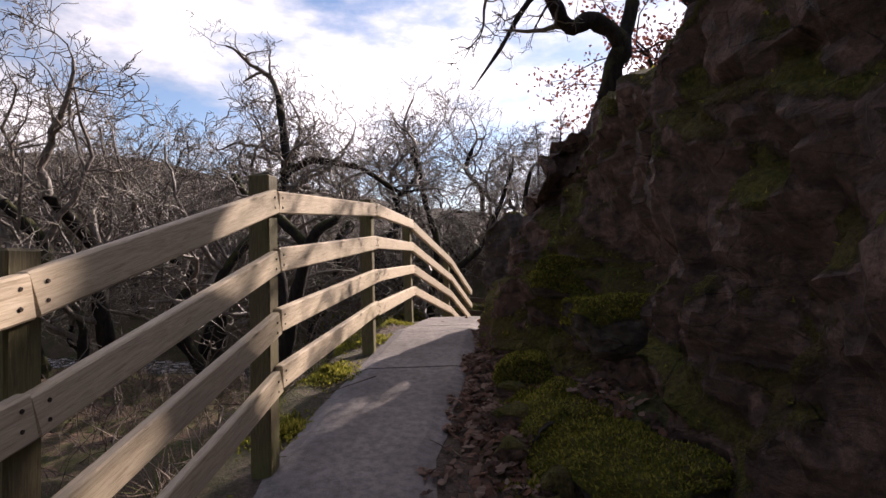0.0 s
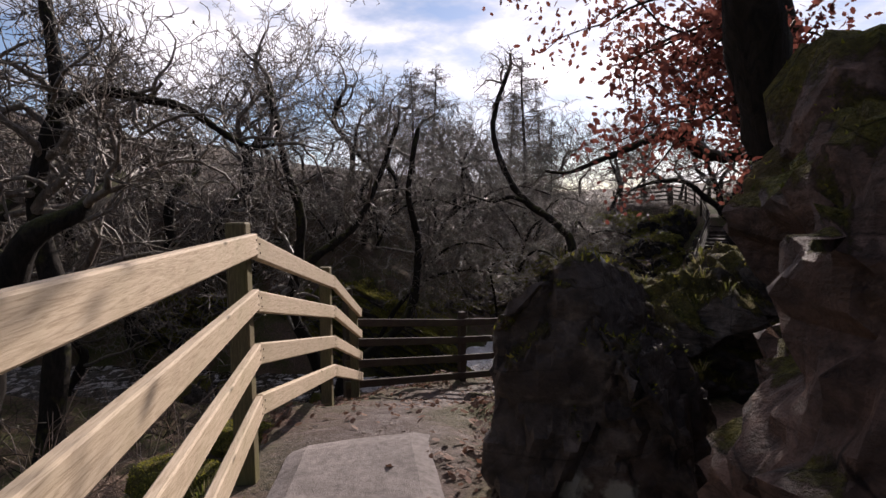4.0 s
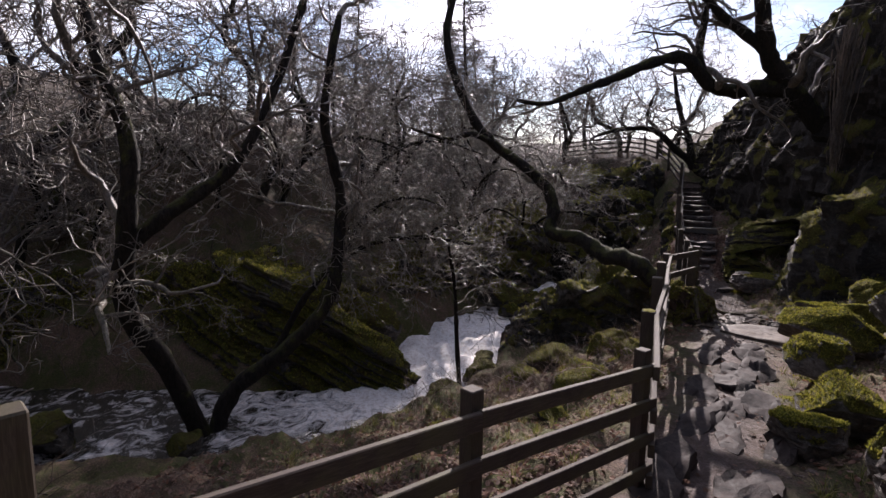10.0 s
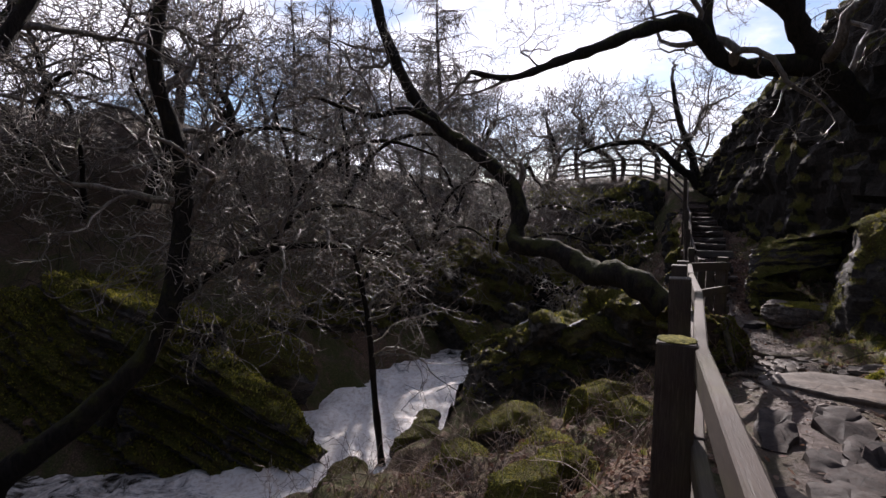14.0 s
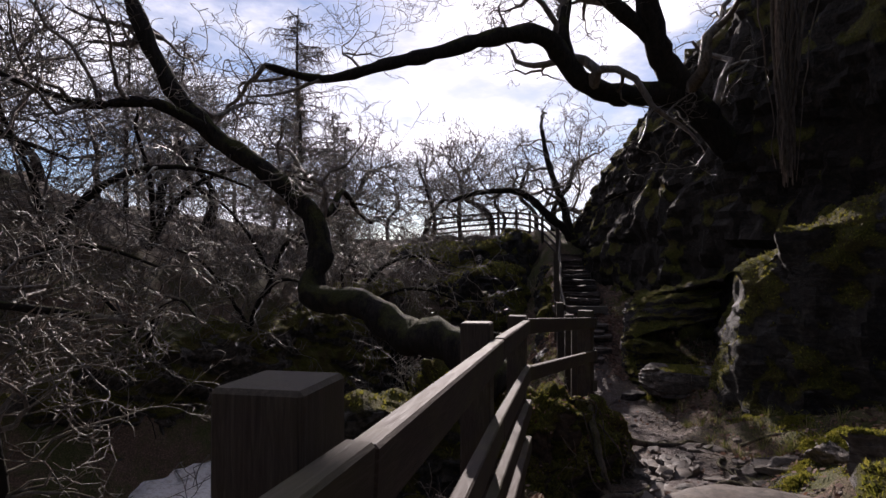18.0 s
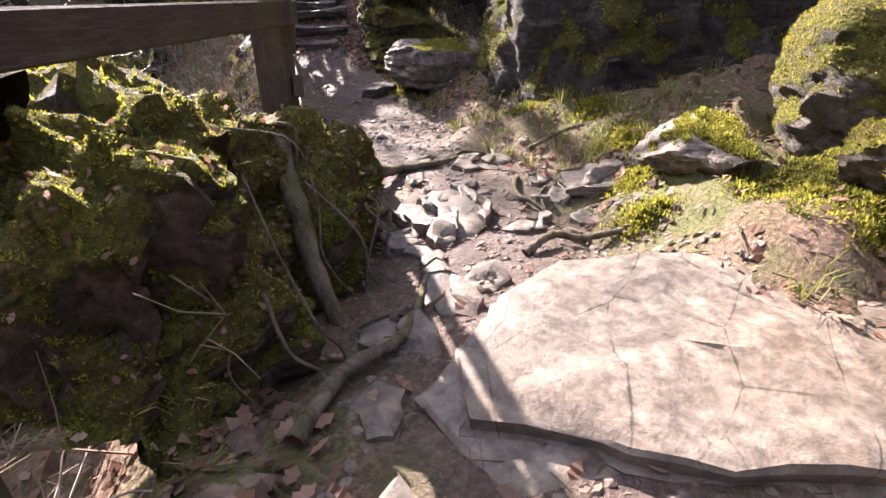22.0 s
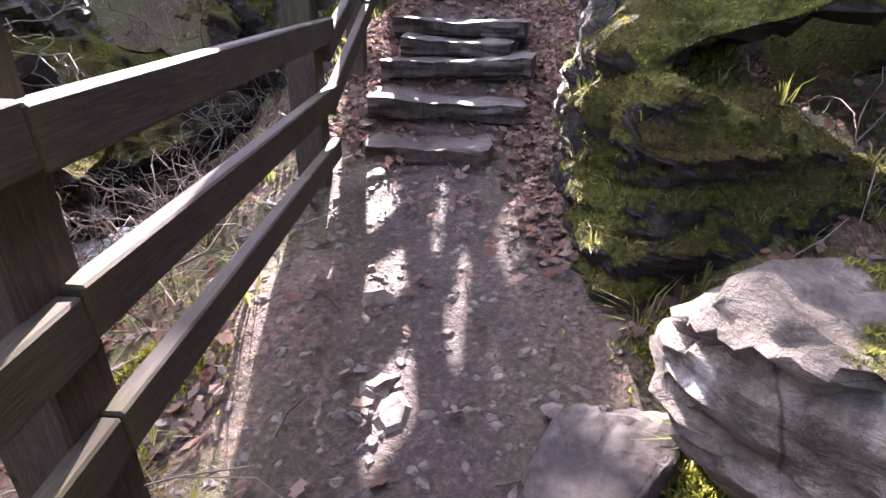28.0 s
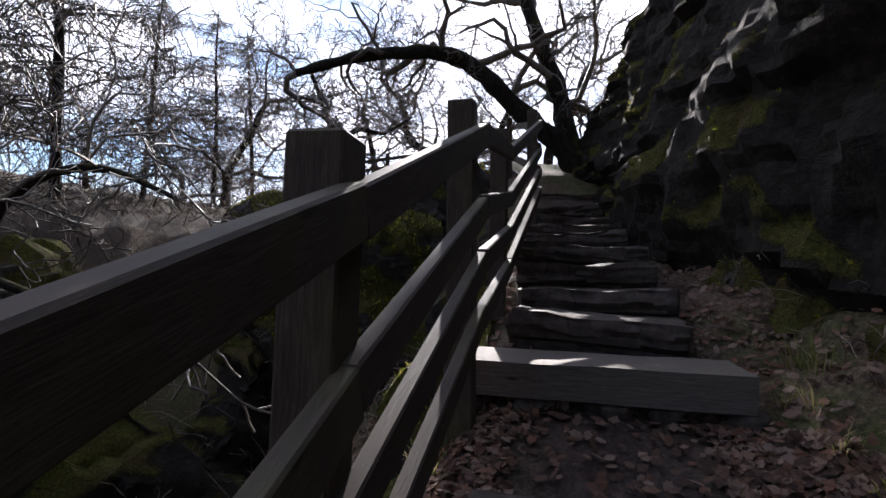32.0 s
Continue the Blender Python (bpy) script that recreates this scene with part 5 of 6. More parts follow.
# trees
class Wood:
    """Tapered tubes gathered into one mesh."""

    def __init__(self):
        self.verts, self.faces = [], []

    def tube(self, pts, radii, sides):
        start, n = len(self.verts), len(pts)
        for i, p in enumerate(pts):
            way = (pts[min(n - 1, i + 1)] - pts[max(0, i - 1)])
            if way.length < 1e-6:
                way = Vector((0, 0, 1))
            way.normalize()
            a = way.orthogonal().normalized() if i == 0 else (a - way * a.dot(way)).normalized()
            c = way.cross(a)
            for k in range(sides):
                t = 2 * math.pi * k / sides
                ray = a * math.cos(t) + c * math.sin(t)
                if sides > 8:
                    q = p + ray * radii[i]
                    ray = ray * (1 + 0.28 * noise.noise(q * 4.5) + 0.16 * noise.noise(q * 13))
                self.verts.append(p + ray * radii[i])
        for i in range(n - 1):
            for k in range(sides):
                p, q = start + i * sides + k, start + i * sides + (k + 1) % sides
                self.faces.append((p, q, q + sides, p + sides))

    def limb(self, rng, at, way, length, radius, depth, crook=0.5, lift=0.12, spread=0.9, twigs=5, least=0.0042):
        """A crooked branch that kinks at its knots, and all that grows from it."""
        n = max(5, min(10, int(length / 0.17))) if depth > 1 else 4 if depth else 3
        pts, radii, p, d = [at], [radius], at.copy(), way.normalized()
        bend = Vector((rng.gauss(0, 1), rng.gauss(0, 1), rng.gauss(0, 0.7))) * crook * 0.2
        for i in range(n):
            kink = Vector((rng.gauss(0, 1), rng.gauss(0, 1), rng.gauss(0, 0.85))) * crook * 0.55
            d = (d + kink + bend + Vector((0, 0, lift))).normalized()
            p = p + d * length / n * rng.uniform(0.75, 1.25)
            pts.append(p.copy())
            radii.append(max(radius * (1 - 0.72 * (i + 1) / n), least))
        self.tube(pts, radii, 7 if radius > 0.06 else 5 if radius > 0.022 else 3)
        if depth <= 0:
            return
        kids = max(2, twigs + (1 if depth > 2 else 0) + rng.randint(-1, 1))
        side = rng.uniform(0, 6.283)
        for k in range(kids):
            i = n if k == 0 else min(n, max(1, int(n * (0.2 + 0.8 * (k + rng.random() - 0.5) / kids))))
            d0 = (pts[i] - pts[i - 1]).normalized()
            a = d0.orthogonal().normalized()
            side += 2.4 + rng.gauss(0, 0.5)
            off = a * math.cos(side) + d0.cross(a) * math.sin(side)
            off.z *= 0.75
            open_out = spread * rng.uniform(0.7, 1.5) * (0.45 if k == 0 else 1.0)
            reach = length * rng.uniform(0.42, 0.7) * (1.1 - 0.35 * i / n)
            self.limb(rng, pts[i], (d0 * 0.75 + off * open_out).normalized(), reach, max(radii[i] * rng.uniform(0.5, 0.75), least), depth - 1, crook, lift, spread, twigs, least)

    def trunk(self, rng, pts, r0, r1, sides=14, wobble=0.08):
        """A trunk through the given points, smoothed."""
        pts = [Vector(p) for p in pts]
        fine = []
        for i in range(len(pts) - 1):
            a, b, c, d = pts[max(0, i - 1)], pts[i], pts[i + 1], pts[min(len(pts) - 1, i + 2)]
            for k in range(6):
                t = k / 6
                fine.append(0.5 * ((2 * b) + (c - a) * t + (2 * a - 5 * b + 4 * c - d) * t * t + (3 * b - a - 3 * c + d) * t**3))
        fine.append(pts[-1])
        n = len(fine)
        radii = [(r0 + (r1 - r0) * i / (n - 1)) * (1 + wobble * math.sin(i * 1.7 + rng.random())) for i in range(n)]
        self.tube(fine, radii, sides)
        return fine, radii

    def object(self, name, material, parent, label=""):
        return mesh_object(name, self.verts, self.faces, material, parent, label)


def tree(name, label, seed, trunks, limbs=8, length=2.2, depth=3, from_share=0.35, crook=0.5, lift=0.1, twigs=4, least=0.0042):
    """trunks: lists of points with first and last radius. Limbs grow from the upper share of each."""
    rng = random.Random(seed)
    base = Vector(trunks[0][0][0])
    root = thing(name, label, "tree", at=base)
    bole, crown = Wood(), Wood()
    for pts, r0, r1 in trunks:
        fine, radii = bole.trunk(rng, pts, r0, r1)
        n = len(fine)
        for k in range(limbs):
            i = n - 1 if k == 0 else rng.randint(int(n * from_share), n - 1)
            d0 = (fine[i] - fine[i - 1]).normalized()
            off = Vector((rng.gauss(0, 1), rng.gauss(0, 1), rng.gauss(0, 0.6) + 0.3))
            off = (off - d0 * off.dot(d0)).normalized()
            way = d0 if k == 0 else (d0 * 0.5 + off).normalized()
            crown.limb(rng, fine[i], way, length * rng.uniform(0.7, 1.2) * (1.2 - 0.5 * i / n), max(radii[i] * rng.uniform(0.35, 0.65), 0.02) if k else radii[i], depth, crook, lift, twigs=twigs, least=least)
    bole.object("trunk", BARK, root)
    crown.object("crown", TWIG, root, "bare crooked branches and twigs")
    return root


tree("leaning_oak", "crooked bare oak leaning out over the river", 1,
     [([(9.7, 17.9, -0.75), (9.4, 18.4, -0.35), (9.36, 19.2, -0.36), (9.16, 19.86, -0.05), (8.75, 20.55, 0.05), (8.93, 20.75, 0.55), (8.85, 20.95, 1.15), (8.35, 21.4, 1.75), (7.7, 21.8, 2.3), (7.1, 22.1, 3.2), (6.65, 22.3, 4.5), (6.7, 22.4, 5.6), (7.2, 22.4, 7.0)], 0.205, 0.08),
      ([(8.85, 20.95, 1.15), (9.3, 21.3, 1.25), (9.6, 21.6, 1.6), (10.0, 21.9, 1.35), (10.4, 22.2, 1.2)], 0.07, 0.025),
      ([(7.7, 21.8, 2.3), (7.0, 21.6, 2.5), (6.3, 21.6, 2.35), (5.4, 21.7, 2.6)], 0.09, 0.03)], 11, 2.1, 3, 0.45, 0.75, 0.03, 4)
tree("cliff_oak", "big mossy oak growing from the crag's ledge", 2,
     [([(18.6, 19.6, 1.0), (18.2, 19.7, 2.3), (17.5, 19.85, 3.1), (16.4, 20.2, 4.2), (15.6, 20.2, 5.0), (15.0, 20.1, 6.5), (14.8, 20.3, 8.4)], 0.4, 0.15),
      ([(16.6, 20.1, 4.0), (15.9, 20.5, 4.05), (15.1, 20.75, 3.95), (14.2, 20.9, 4.1), (13.4, 21.0, 4.75), (12.4, 21.2, 4.6), (11.2, 21.5, 4.1), (10.3, 21.7, 3.75), (9.4, 21.9, 3.4), (8.5, 22.0, 3.45)], 0.27, 0.045),
      ([(14.0, 20.95, 4.2), (13.85, 21.0, 5.0), (14.1, 21.1, 5.9), (14.3, 21.2, 6.9)], 0.15, 0.06),
      ([(15.6, 20.2, 5.0), (14.6, 20.6, 5.7), (13.6, 20.8, 6.4), (12.4, 21, 7.4)], 0.17, 0.05)], 8, 2.6, 4, 0.3, 0.8, 0.02, 3)
tree("arching_oak", "bare oak arching across the top of the steps", 3,
     [([(22.4, 28.3, 1.2), (22.1, 28.5, 2.0), (21.5, 28.9, 2.6), (20.8, 29.3, 3.35), (20.2, 29.6, 3.6), (19.2, 30.3, 3.55), (18.2, 30.9, 3.2)], 0.22, 0.07),
      ([(22.5, 28.3, 1.2), (22.1, 28.5, 2.3), (21.9, 28.6, 3.2), (21.4, 28.8, 4.5), (21.2, 29, 6.0)], 0.2, 0.08)], 11, 2.4, 4, 0.35, 0.85, 0.04, 3)
tree("knoll_oak", "crooked bare oak behind the fence on the knoll", 12,
     [([(20.6, 37.0, 1.4), (20.9, 37.0, 2.6), (21.3, 37.0, 3.6), (21.0, 37.1, 4.6), (20.6, 37.2, 5.6)], 0.16, 0.06),
      ([(21.2, 37.0, 3.4), (22.0, 37.1, 4.2), (23.0, 37.2, 4.3), (24.0, 37.3, 5.0)], 0.1, 0.04)], 10, 2.2, 3, 0.4, 0.85, 0.04, 4, 0.008)
tree("river_oak", "bare twin-stemmed oak rooted at the water's edge", 4,
     [([(0.5, 20.2, -3.7), (0.0, 19.8, -2.0), (-0.5, 19.2, -0.7), (-0.3, 18.5, 0.7), (-0.2, 18.5, 2.0), (-0.6, 18.9, 3.5), (-0.9, 19.4, 5.5)], 0.2, 0.08),
      ([(-0.35, 18.6, 0.4), (0.4, 18.7, 1.0), (1.3, 18.9, 1.7), (2.0, 19.2, 3.0), (2.6, 19.4, 4.6)], 0.13, 0.06),
      ([(0.7, 20.2, -3.7), (1.1, 20.2, -2.8), (2.2, 19.95, -1.9), (3.0, 19.85, -0.9), (3.3, 20.1, 1.0), (3.0, 20.0, 2.6), (3.4, 20.3, 4.6)], 0.19, 0.07)], 10, 2.3, 4, 0.4, 0.7, 0.06, 3, 0.0065)
tree("sapling", "thin bare sapling on the near bank", 5, [([(6.08, 20.2, -3.5), (5.9, 20.0, -2.2), (5.75, 19.8, -1.0), (5.5, 19.6, 0.0)], 0.06, 0.03)], 12, 1.5, 3, 0.5, 0.6, -0.02, 3)
tree("drooping_tree", "low bare tree drooping pale twigs over the water", 6, [([(2.0, 21.9, -2.8), (2.8, 21.4, -1.2), (3.8, 20.9, -0.2), (5.0, 20.5, 0.1), (6.4, 20.2, -0.1)], 0.09, 0.04)], 22, 1.8, 3, 0.3, 0.6, -0.03, 4, 0.006)
tree("hillside_oak", "mossy bare oak reaching a long bough over the ravine", 7,
     [([(-4.9, 15.0, -3.0), (-4.6, 15.2, 0.0), (-4.9, 15.4, 2.4), (-4.5, 15.5, 4.2), (-4.8, 15.9, 6.4)], 0.24, 0.1),
      ([(-4.6, 15.4, 3.9), (-3.8, 15.5, 4.35), (-3.0, 15.6, 4.25), (-2.3, 15.7, 4.1), (-1.3, 16.0, 3.45), (-0.7, 16.1, 3.5)], 0.13, 0.04)], 11, 2.8, 4, 0.35, 0.7, 0.07, 3, 0.006)
tree("fence_side_oak", "low mossy oak forking behind the pale fence", 8,
     [([(-2.9, 8.3, -2.0), (-2.5, 8.2, -0.2), (-2.2, 8.05, 1.0), (-1.9, 7.95, 1.8), (-1.6, 8.15, 2.05), (-1.5, 8.6, 2.3)], 0.13, 0.05),
      ([(-2.0, 7.98, 1.6), (-2.5, 8.1, 2.1), (-3.0, 8.5, 2.35), (-3.5, 9.0, 2.9)], 0.08, 0.04)], 6, 0.9, 3, 0.6, 0.7, 0.06, 4)
tree("overhanging_oak", "bare oak bough hanging down over the path", 9,
     [([(5.2, 8.6, 3.0), (4.9, 8.9, 4.6), (4.2, 9.3, 6.1), (3.0, 9.8, 6.9), (1.9, 10.1, 6.4), (1.2, 10.25, 5.4), (0.76, 10.28, 4.8)], 0.16, 0.014),
      ([(3.0, 9.8, 6.9), (2.2, 9.7, 6.2), (1.8, 9.8, 5.6)], 0.05, 0.012)], 6, 0.7, 2, 0.55, 0.8, 0.03, 3)


def shrubs():
    """Low twiggy trees that lean over the river from the far bank."""
    first = tree("riverside_shrub", "low bare shrub trailing pale twigs over the river", 31, [([Vector((0, 0, -0.3)), Vector((0.3, -0.4, 0.6)), Vector((0.7, -1.0, 1.1)), Vector((1.2, -1.7, 1.2)), Vector((1.7, -2.5, 0.9))], 0.07, 0.02), ([Vector((0.1, 0, 0)), Vector((-0.3, -0.5, 0.9)), Vector((-0.8, -0.9, 1.6)), Vector((-1.1, -1.6, 1.8))], 0.05, 0.02)], 7, 1.7, 3, 0.2, 0.65, -0.01, 3, 0.007)
    first["group"] = "riverside shrubs"
    for k, (x, y, s) in enumerate([(1.0, 26.2, 1.0), (4.6, 25.4, 1.1), (-2.2, 26.4, 1.1), (7.4, 26.4, 1.0), (2.8, 26.2, 1.3), (-4.8, 24.6, 1.2), (9.8, 28.0, 1.1), (5.6, 27.6, 1.4), (-0.6, 28.4, 1.3), (10.8, 29.6, 1.2), (12.4, 28.4, 1.2), (14.0, 30.6, 1.2), (13.2, 33.0, 1.4), (7.8, 30.4, 1.5), (11.6, 22.9, 0.7), (12.9, 24.9, 0.7), (14.2, 27.0, 0.8)]):
        m = pose(x, y, ground_z(x, y), 0, 0, -25 + (k * 47) % 70)
        if k == 0:
            first.matrix_basis = m
        else:
            copy_thing(first, m).scale = (s, s, s)


shrubs()


def forest():
    """Bare trees of the far bank and hillside, five shapes repeated."""
    shapes = []
    for k in range(5):
        rng = random.Random(40 + k)
        lean = Vector((rng.uniform(-0.8, 0.8), rng.uniform(-0.8, 0.8), 0))
        h = rng.uniform(2.2, 3.2)
        t = tree("bare_tree", "bare spreading oak on the far bank", 60 + k, [([Vector((0, 0, -0.5)), lean * 0.5 + Vector((0.3, 0, h * 0.33)), lean * 0.9 + Vector((-0.3, 0.3, h * 0.66)), lean * 1.5 + Vector((0, 0, h))], 0.14, 0.08)], 8 if k < 3 else 8, 3.1, 4 if k < 3 else 3, 0.3, 0.66, 0.07, 3 if k < 3 else 4, 0.006 if k < 3 else 0.011)
        t["group"] = "far bank trees"
        shapes.append(t)
    rng = random.Random(5)
    spots = [(2.2, 25.9), (-3.9, 26.4), (-7, 21), (-9, 26), (4, 29), (2.5, 34), (-2, 36), (-12, 31), (8.5, 34), (10.5, 38), (5, 40), (-8, 38), (-16, 24), (-20, 34), (12, 44), (7, 48), (-3, 46), (15, 52), (20, 46), (26, 44),
             (27, 39), (31, 43), (-14, 44), (0, 58), (20, 60), (34, 52), (-25, 50), (10, 62), (-13, 19), (30, 58), (40, 66), (-18, 12), (27.5, 34.5), (29.5, 38)]
    tall = {(-7.6, 17.2): 1.8, (-10.8, 17.6): 2.0, (-3.4, 27.5): 1.7, (-11.5, 14.5): 2.0, (-9, 20.5): 1.9, (-14.5, 11): 2.1, (-15, 20): 2.2, (-19, 15): 2.2, (-12, 26): 1.8, (-20, 25): 2.0, (-5.5, 24.5): 1.6, (-24, 18): 2.3, (-14, 30): 1.8, (-10, 31): 1.9, (-6, 30.5): 1.8, (-2.6, 31): 1.6, (-18, 31): 2.0, (-8, 35): 1.9, (-22, 33): 2.0}
    for i, (x, y) in enumerate(spots + list(tall)):
        s = tall.get((x, y), rng.uniform(0.95, 1.5))
        m = pose(x, y, ground_z(x, y), rng.uniform(-8, 8), rng.uniform(-8, 8), rng.uniform(0, 360))
        if i < 5:
            shapes[i].matrix_basis = m
        else:
            c = copy_thing(shapes[i % 3 if (x, y) in tall and y < 28 or math.hypot(x, y - 8) < 20 else 3 + i % 2], m)
            c.scale = (s, s, s)


forest()


def cluster(bits, rng, at, count, size, spread):
    for _ in range(count):
        n, a, c = basis(Vector((0, 0, -0.2)), rng, 1.0)
        bits.leaf(at + Vector((rng.gauss(0, spread), rng.gauss(0, spread), rng.gauss(0, spread))), n, a, c, size * rng.uniform(0.7, 1.25), rng.uniform(-0.1, 0.6))


def larch(seed, height):
    rng = random.Random(seed)
    root = thing("larch", "bare larch with drooping feathery twigs beyond the river", "tree", "larches", at=(0, 0, 0))
    bole, crown = Wood(), Wood()
    bole.trunk(rng, [(0, 0, -0.5), (0.1, 0, height * 0.4), (0, 0.1, height * 0.75), (0, 0, height)], 0.15, 0.02, 7)
    for k in range(88):
        h = height * (0.1 + 0.88 * k / 88)
        t = rng.uniform(0, 6.283)
        length = ((height - h) * 0.4 + 0.7) * rng.uniform(0.6, 1.1)
        d = Vector((math.cos(t), math.sin(t), 0.25))
        pts = [Vector((0, 0, h))]
        for i in range(6):
            pts.append(pts[-1] + d * length / 6)
            d = d + Vector((rng.gauss(0, 0.12), rng.gauss(0, 0.12), -0.14 + 0.07 * i))
        crown.tube(pts, [0.035 - 0.004 * i for i in range(7)], 3)
        for i in range(1, 7):
            for _ in range(3):
                q = Vector((rng.gauss(0, 0.6), rng.gauss(0, 0.6), rng.uniform(-1, 0.2))).normalized()
                m = pts[i] + q * length * 0.26
                crown.tube([pts[i], m, m + (q + Vector((0, 0, -0.5))) * length * 0.24], [0.014, 0.012, 0.008], 3)
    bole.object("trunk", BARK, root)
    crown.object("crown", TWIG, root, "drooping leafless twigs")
    return root


first = larch(3, 11.0)
first.matrix_basis = pose(14.6, 38, ground_z(14.6, 38), 2, -3, 20)
for k, (x, y, s) in enumerate([(19.0, 43, 0.66), (17.0, 47, 0.9), (10.5, 48, 1.0), (8.0, 43, 0.85), (22.5, 52, 0.9)]):
    other = copy_thing(first, pose(x, y, ground_z(x, y), 2, -3, 70 * k + 40))
    other.scale = (s, s, s)

tree("cliff_top_oak", "gnarled bare oak rooted on the cliff top", 21,
     [([(2.2, 6.1, 2.3), (1.95, 6.05, 3.0), (1.97, 6.0, 3.45), (2.07, 5.95, 3.75), (1.75, 5.9, 4.0), (1.45, 5.8, 3.9), (1.2, 5.6, 4.15), (0.95, 5.4, 4.45)], 0.14, 0.06),
      ([(1.1, 5.5, 4.25), (0.8, 5.3, 4.4), (0.6, 5.15, 4.25), (0.48, 5.05, 3.9)], 0.035, 0.012),
      ([(2.05, 5.95, 3.7), (2.25, 6.05, 4.4), (2.05, 6.15, 5.3)], 0.09, 0.05)], 4, 0.8, 3, 0.5, 0.7, 0.0, 3)


def hanging_roots():
    """Fibrous roots that hang down the crag in a sheaf."""
    rng = random.Random(15)
    wood = Wood()
    for k in range(90):
        x, y = 14.62 + rng.gauss(0, 0.17), 17.4 + rng.gauss(0, 0.15)
        z, pts = 4.6 + rng.uniform(-0.4, 0.5), []
        for i in range(9):
            pts.append(Vector((x + rng.gauss(0, 0.02), y + rng.gauss(0, 0.02), z - i * 0.33)))
            x, y = x + (14.45 - x) * 0.14, y + (17.45 - y) * 0.14
        r = rng.uniform(0.008, 0.03)
        wood.tube(pts, [r * (1 - 0.08 * i) for i in range(9)], 4)
    ob = wood.object("hanging_roots", ROOT, None)
    tagged(ob, "sheaf of pale fibrous roots hanging down the crag", "roots", kind="stuff")


hanging_roots()

# roots over the rocks and across the path
def root(pts, r0, r1, seed):
    wood = Wood()
    wood.trunk(random.Random(seed), pts, r0, r1, 8, 0.12)
    ob = wood.object("root", ROOT, None)
    tagged(ob, "gnarled bare tree root gripping rock and earth", "root", "roots by the path")


def laid(pts, up=0.01):
    return [(x, y, ground_z(x, y) + up + dz) for x, y, dz in pts]


rng = random.Random(44)
for k in range(9):
    at = 1.2 + 4.2 * (k + rng.uniform(0.2, 0.8)) / 9
    i = int(at)
    fx, fy, _, top, back, _ = (np.array(MOUND[i]) + (np.array(MOUND[i + 1]) - np.array(MOUND[i])) * (at - i)).tolist()
    pts, sway = [], rng.uniform(-0.12, 0.12)
    for share, depth in ((1.0, back + 0.1), (0.96, back * 0.6), (0.7, back * 0.25), (0.45, 0.0), (0.22, -0.07), (0.05, -0.14), (0.0, -0.24)):
        z = -1.74 + (top + 1.72) * share
        bx, by = fx - 0.45 * depth + sway * (1 - share) * 0.8, fy + 0.85 * depth + sway * (1 - share) * 0.45
        pts.append((bx + rng.gauss(0, 0.06), by + rng.gauss(0, 0.045), z + 0.02 + rng.gauss(0, 0.03)))
    thick = rng.choice((0.004, 0.005, 0.007, 0.009))
    root(pts[rng.randint(0, 2):], thick, thick * 0.5, 100 + k)
root([(10.62, 17.74, -0.97), (10.56, 17.66, -0.96), (10.5, 17.58, -1.0), (10.43, 17.5, -1.08), (10.38, 17.4, -1.2), (10.3, 17.28, -1.4), (10.3, 17.16, -1.68)], 0.05, 0.035, 1)
root(laid([(11.02, 17.42, 0.02), (11.06, 17.52, 0.06), (11.13, 17.6, 0.05), (11.16, 17.72, 0.07), (11.24, 17.8, 0.0)]), 0.018, 0.01, 3)
root(laid([(9.7, 16.85, 0.02), (10.0, 16.92, 0.04), (10.3, 16.9, 0.03), (10.6, 17.0, 0.02), (10.85, 17.12, 0.0)]), 0.03, 0.016, 2)
root(laid([(11.3, 16.8, 0.0), (11.36, 16.77, 0.03), (11.44, 16.75, 0.045), (11.54, 16.71, 0.05), (11.67, 16.61, 0.04), (11.82, 16.42, 0.0)]), 0.027, 0.018, 6)
root(laid([(11.2, 17.88, 0.06), (11.34, 17.8, 0.06), (11.46, 17.8, 0.05), (11.58, 17.9, 0.06), (11.7, 17.98, 0.0)]), 0.035, 0.018, 7)
root(laid([(11.5, 18.62, 0.04), (11.68, 18.46, 0.1), (11.86, 18.24, 0.12), (12.0, 18.3, 0.13), (12.1, 18.22, 0.09), (12.4, 18.3, 0.03), (12.65, 18.14, 0.02), (12.92, 18.06, 0.02)]), 0.075, 0.02, 8)
root(laid([(12.75, 18.2, 0.0), (12.95, 18.1, 0.03), (13.1, 18.1, 0.03), (13.25, 17.95, 0.0)]), 0.022, 0.012, 9)
root(laid([(12.85, 17.75, 0.0), (13.1, 17.8, 0.04), (13.35, 17.95, 0.0)]), 0.028, 0.012, 10)
root(laid([(13.4, 17.6, 0.0), (13.55, 17.3, 0.03), (13.65, 17.05, 0.0)]), 0.022, 0.012, 11)
root(laid([(12.56, 17.36, 0.0), (12.35, 17.3, 0.03), (12.12, 17.18, 0.03), (12.06, 17.04, 0.03), (11.98, 16.9, 0.0)]), 0.022, 0.012, 12)
root(laid([(12.45, 17.1, 0.0), (12.2, 17.05, 0.02), (12.0, 16.92, 0.0)]), 0.012, 0.007, 13)
root([(15.9, 21.0, -0.55), (15.86, 20.92, -0.8), (15.8, 20.86, -1.1)], 0.022, 0.014, 14)
rng = random.Random(8)
twigs = Wood()
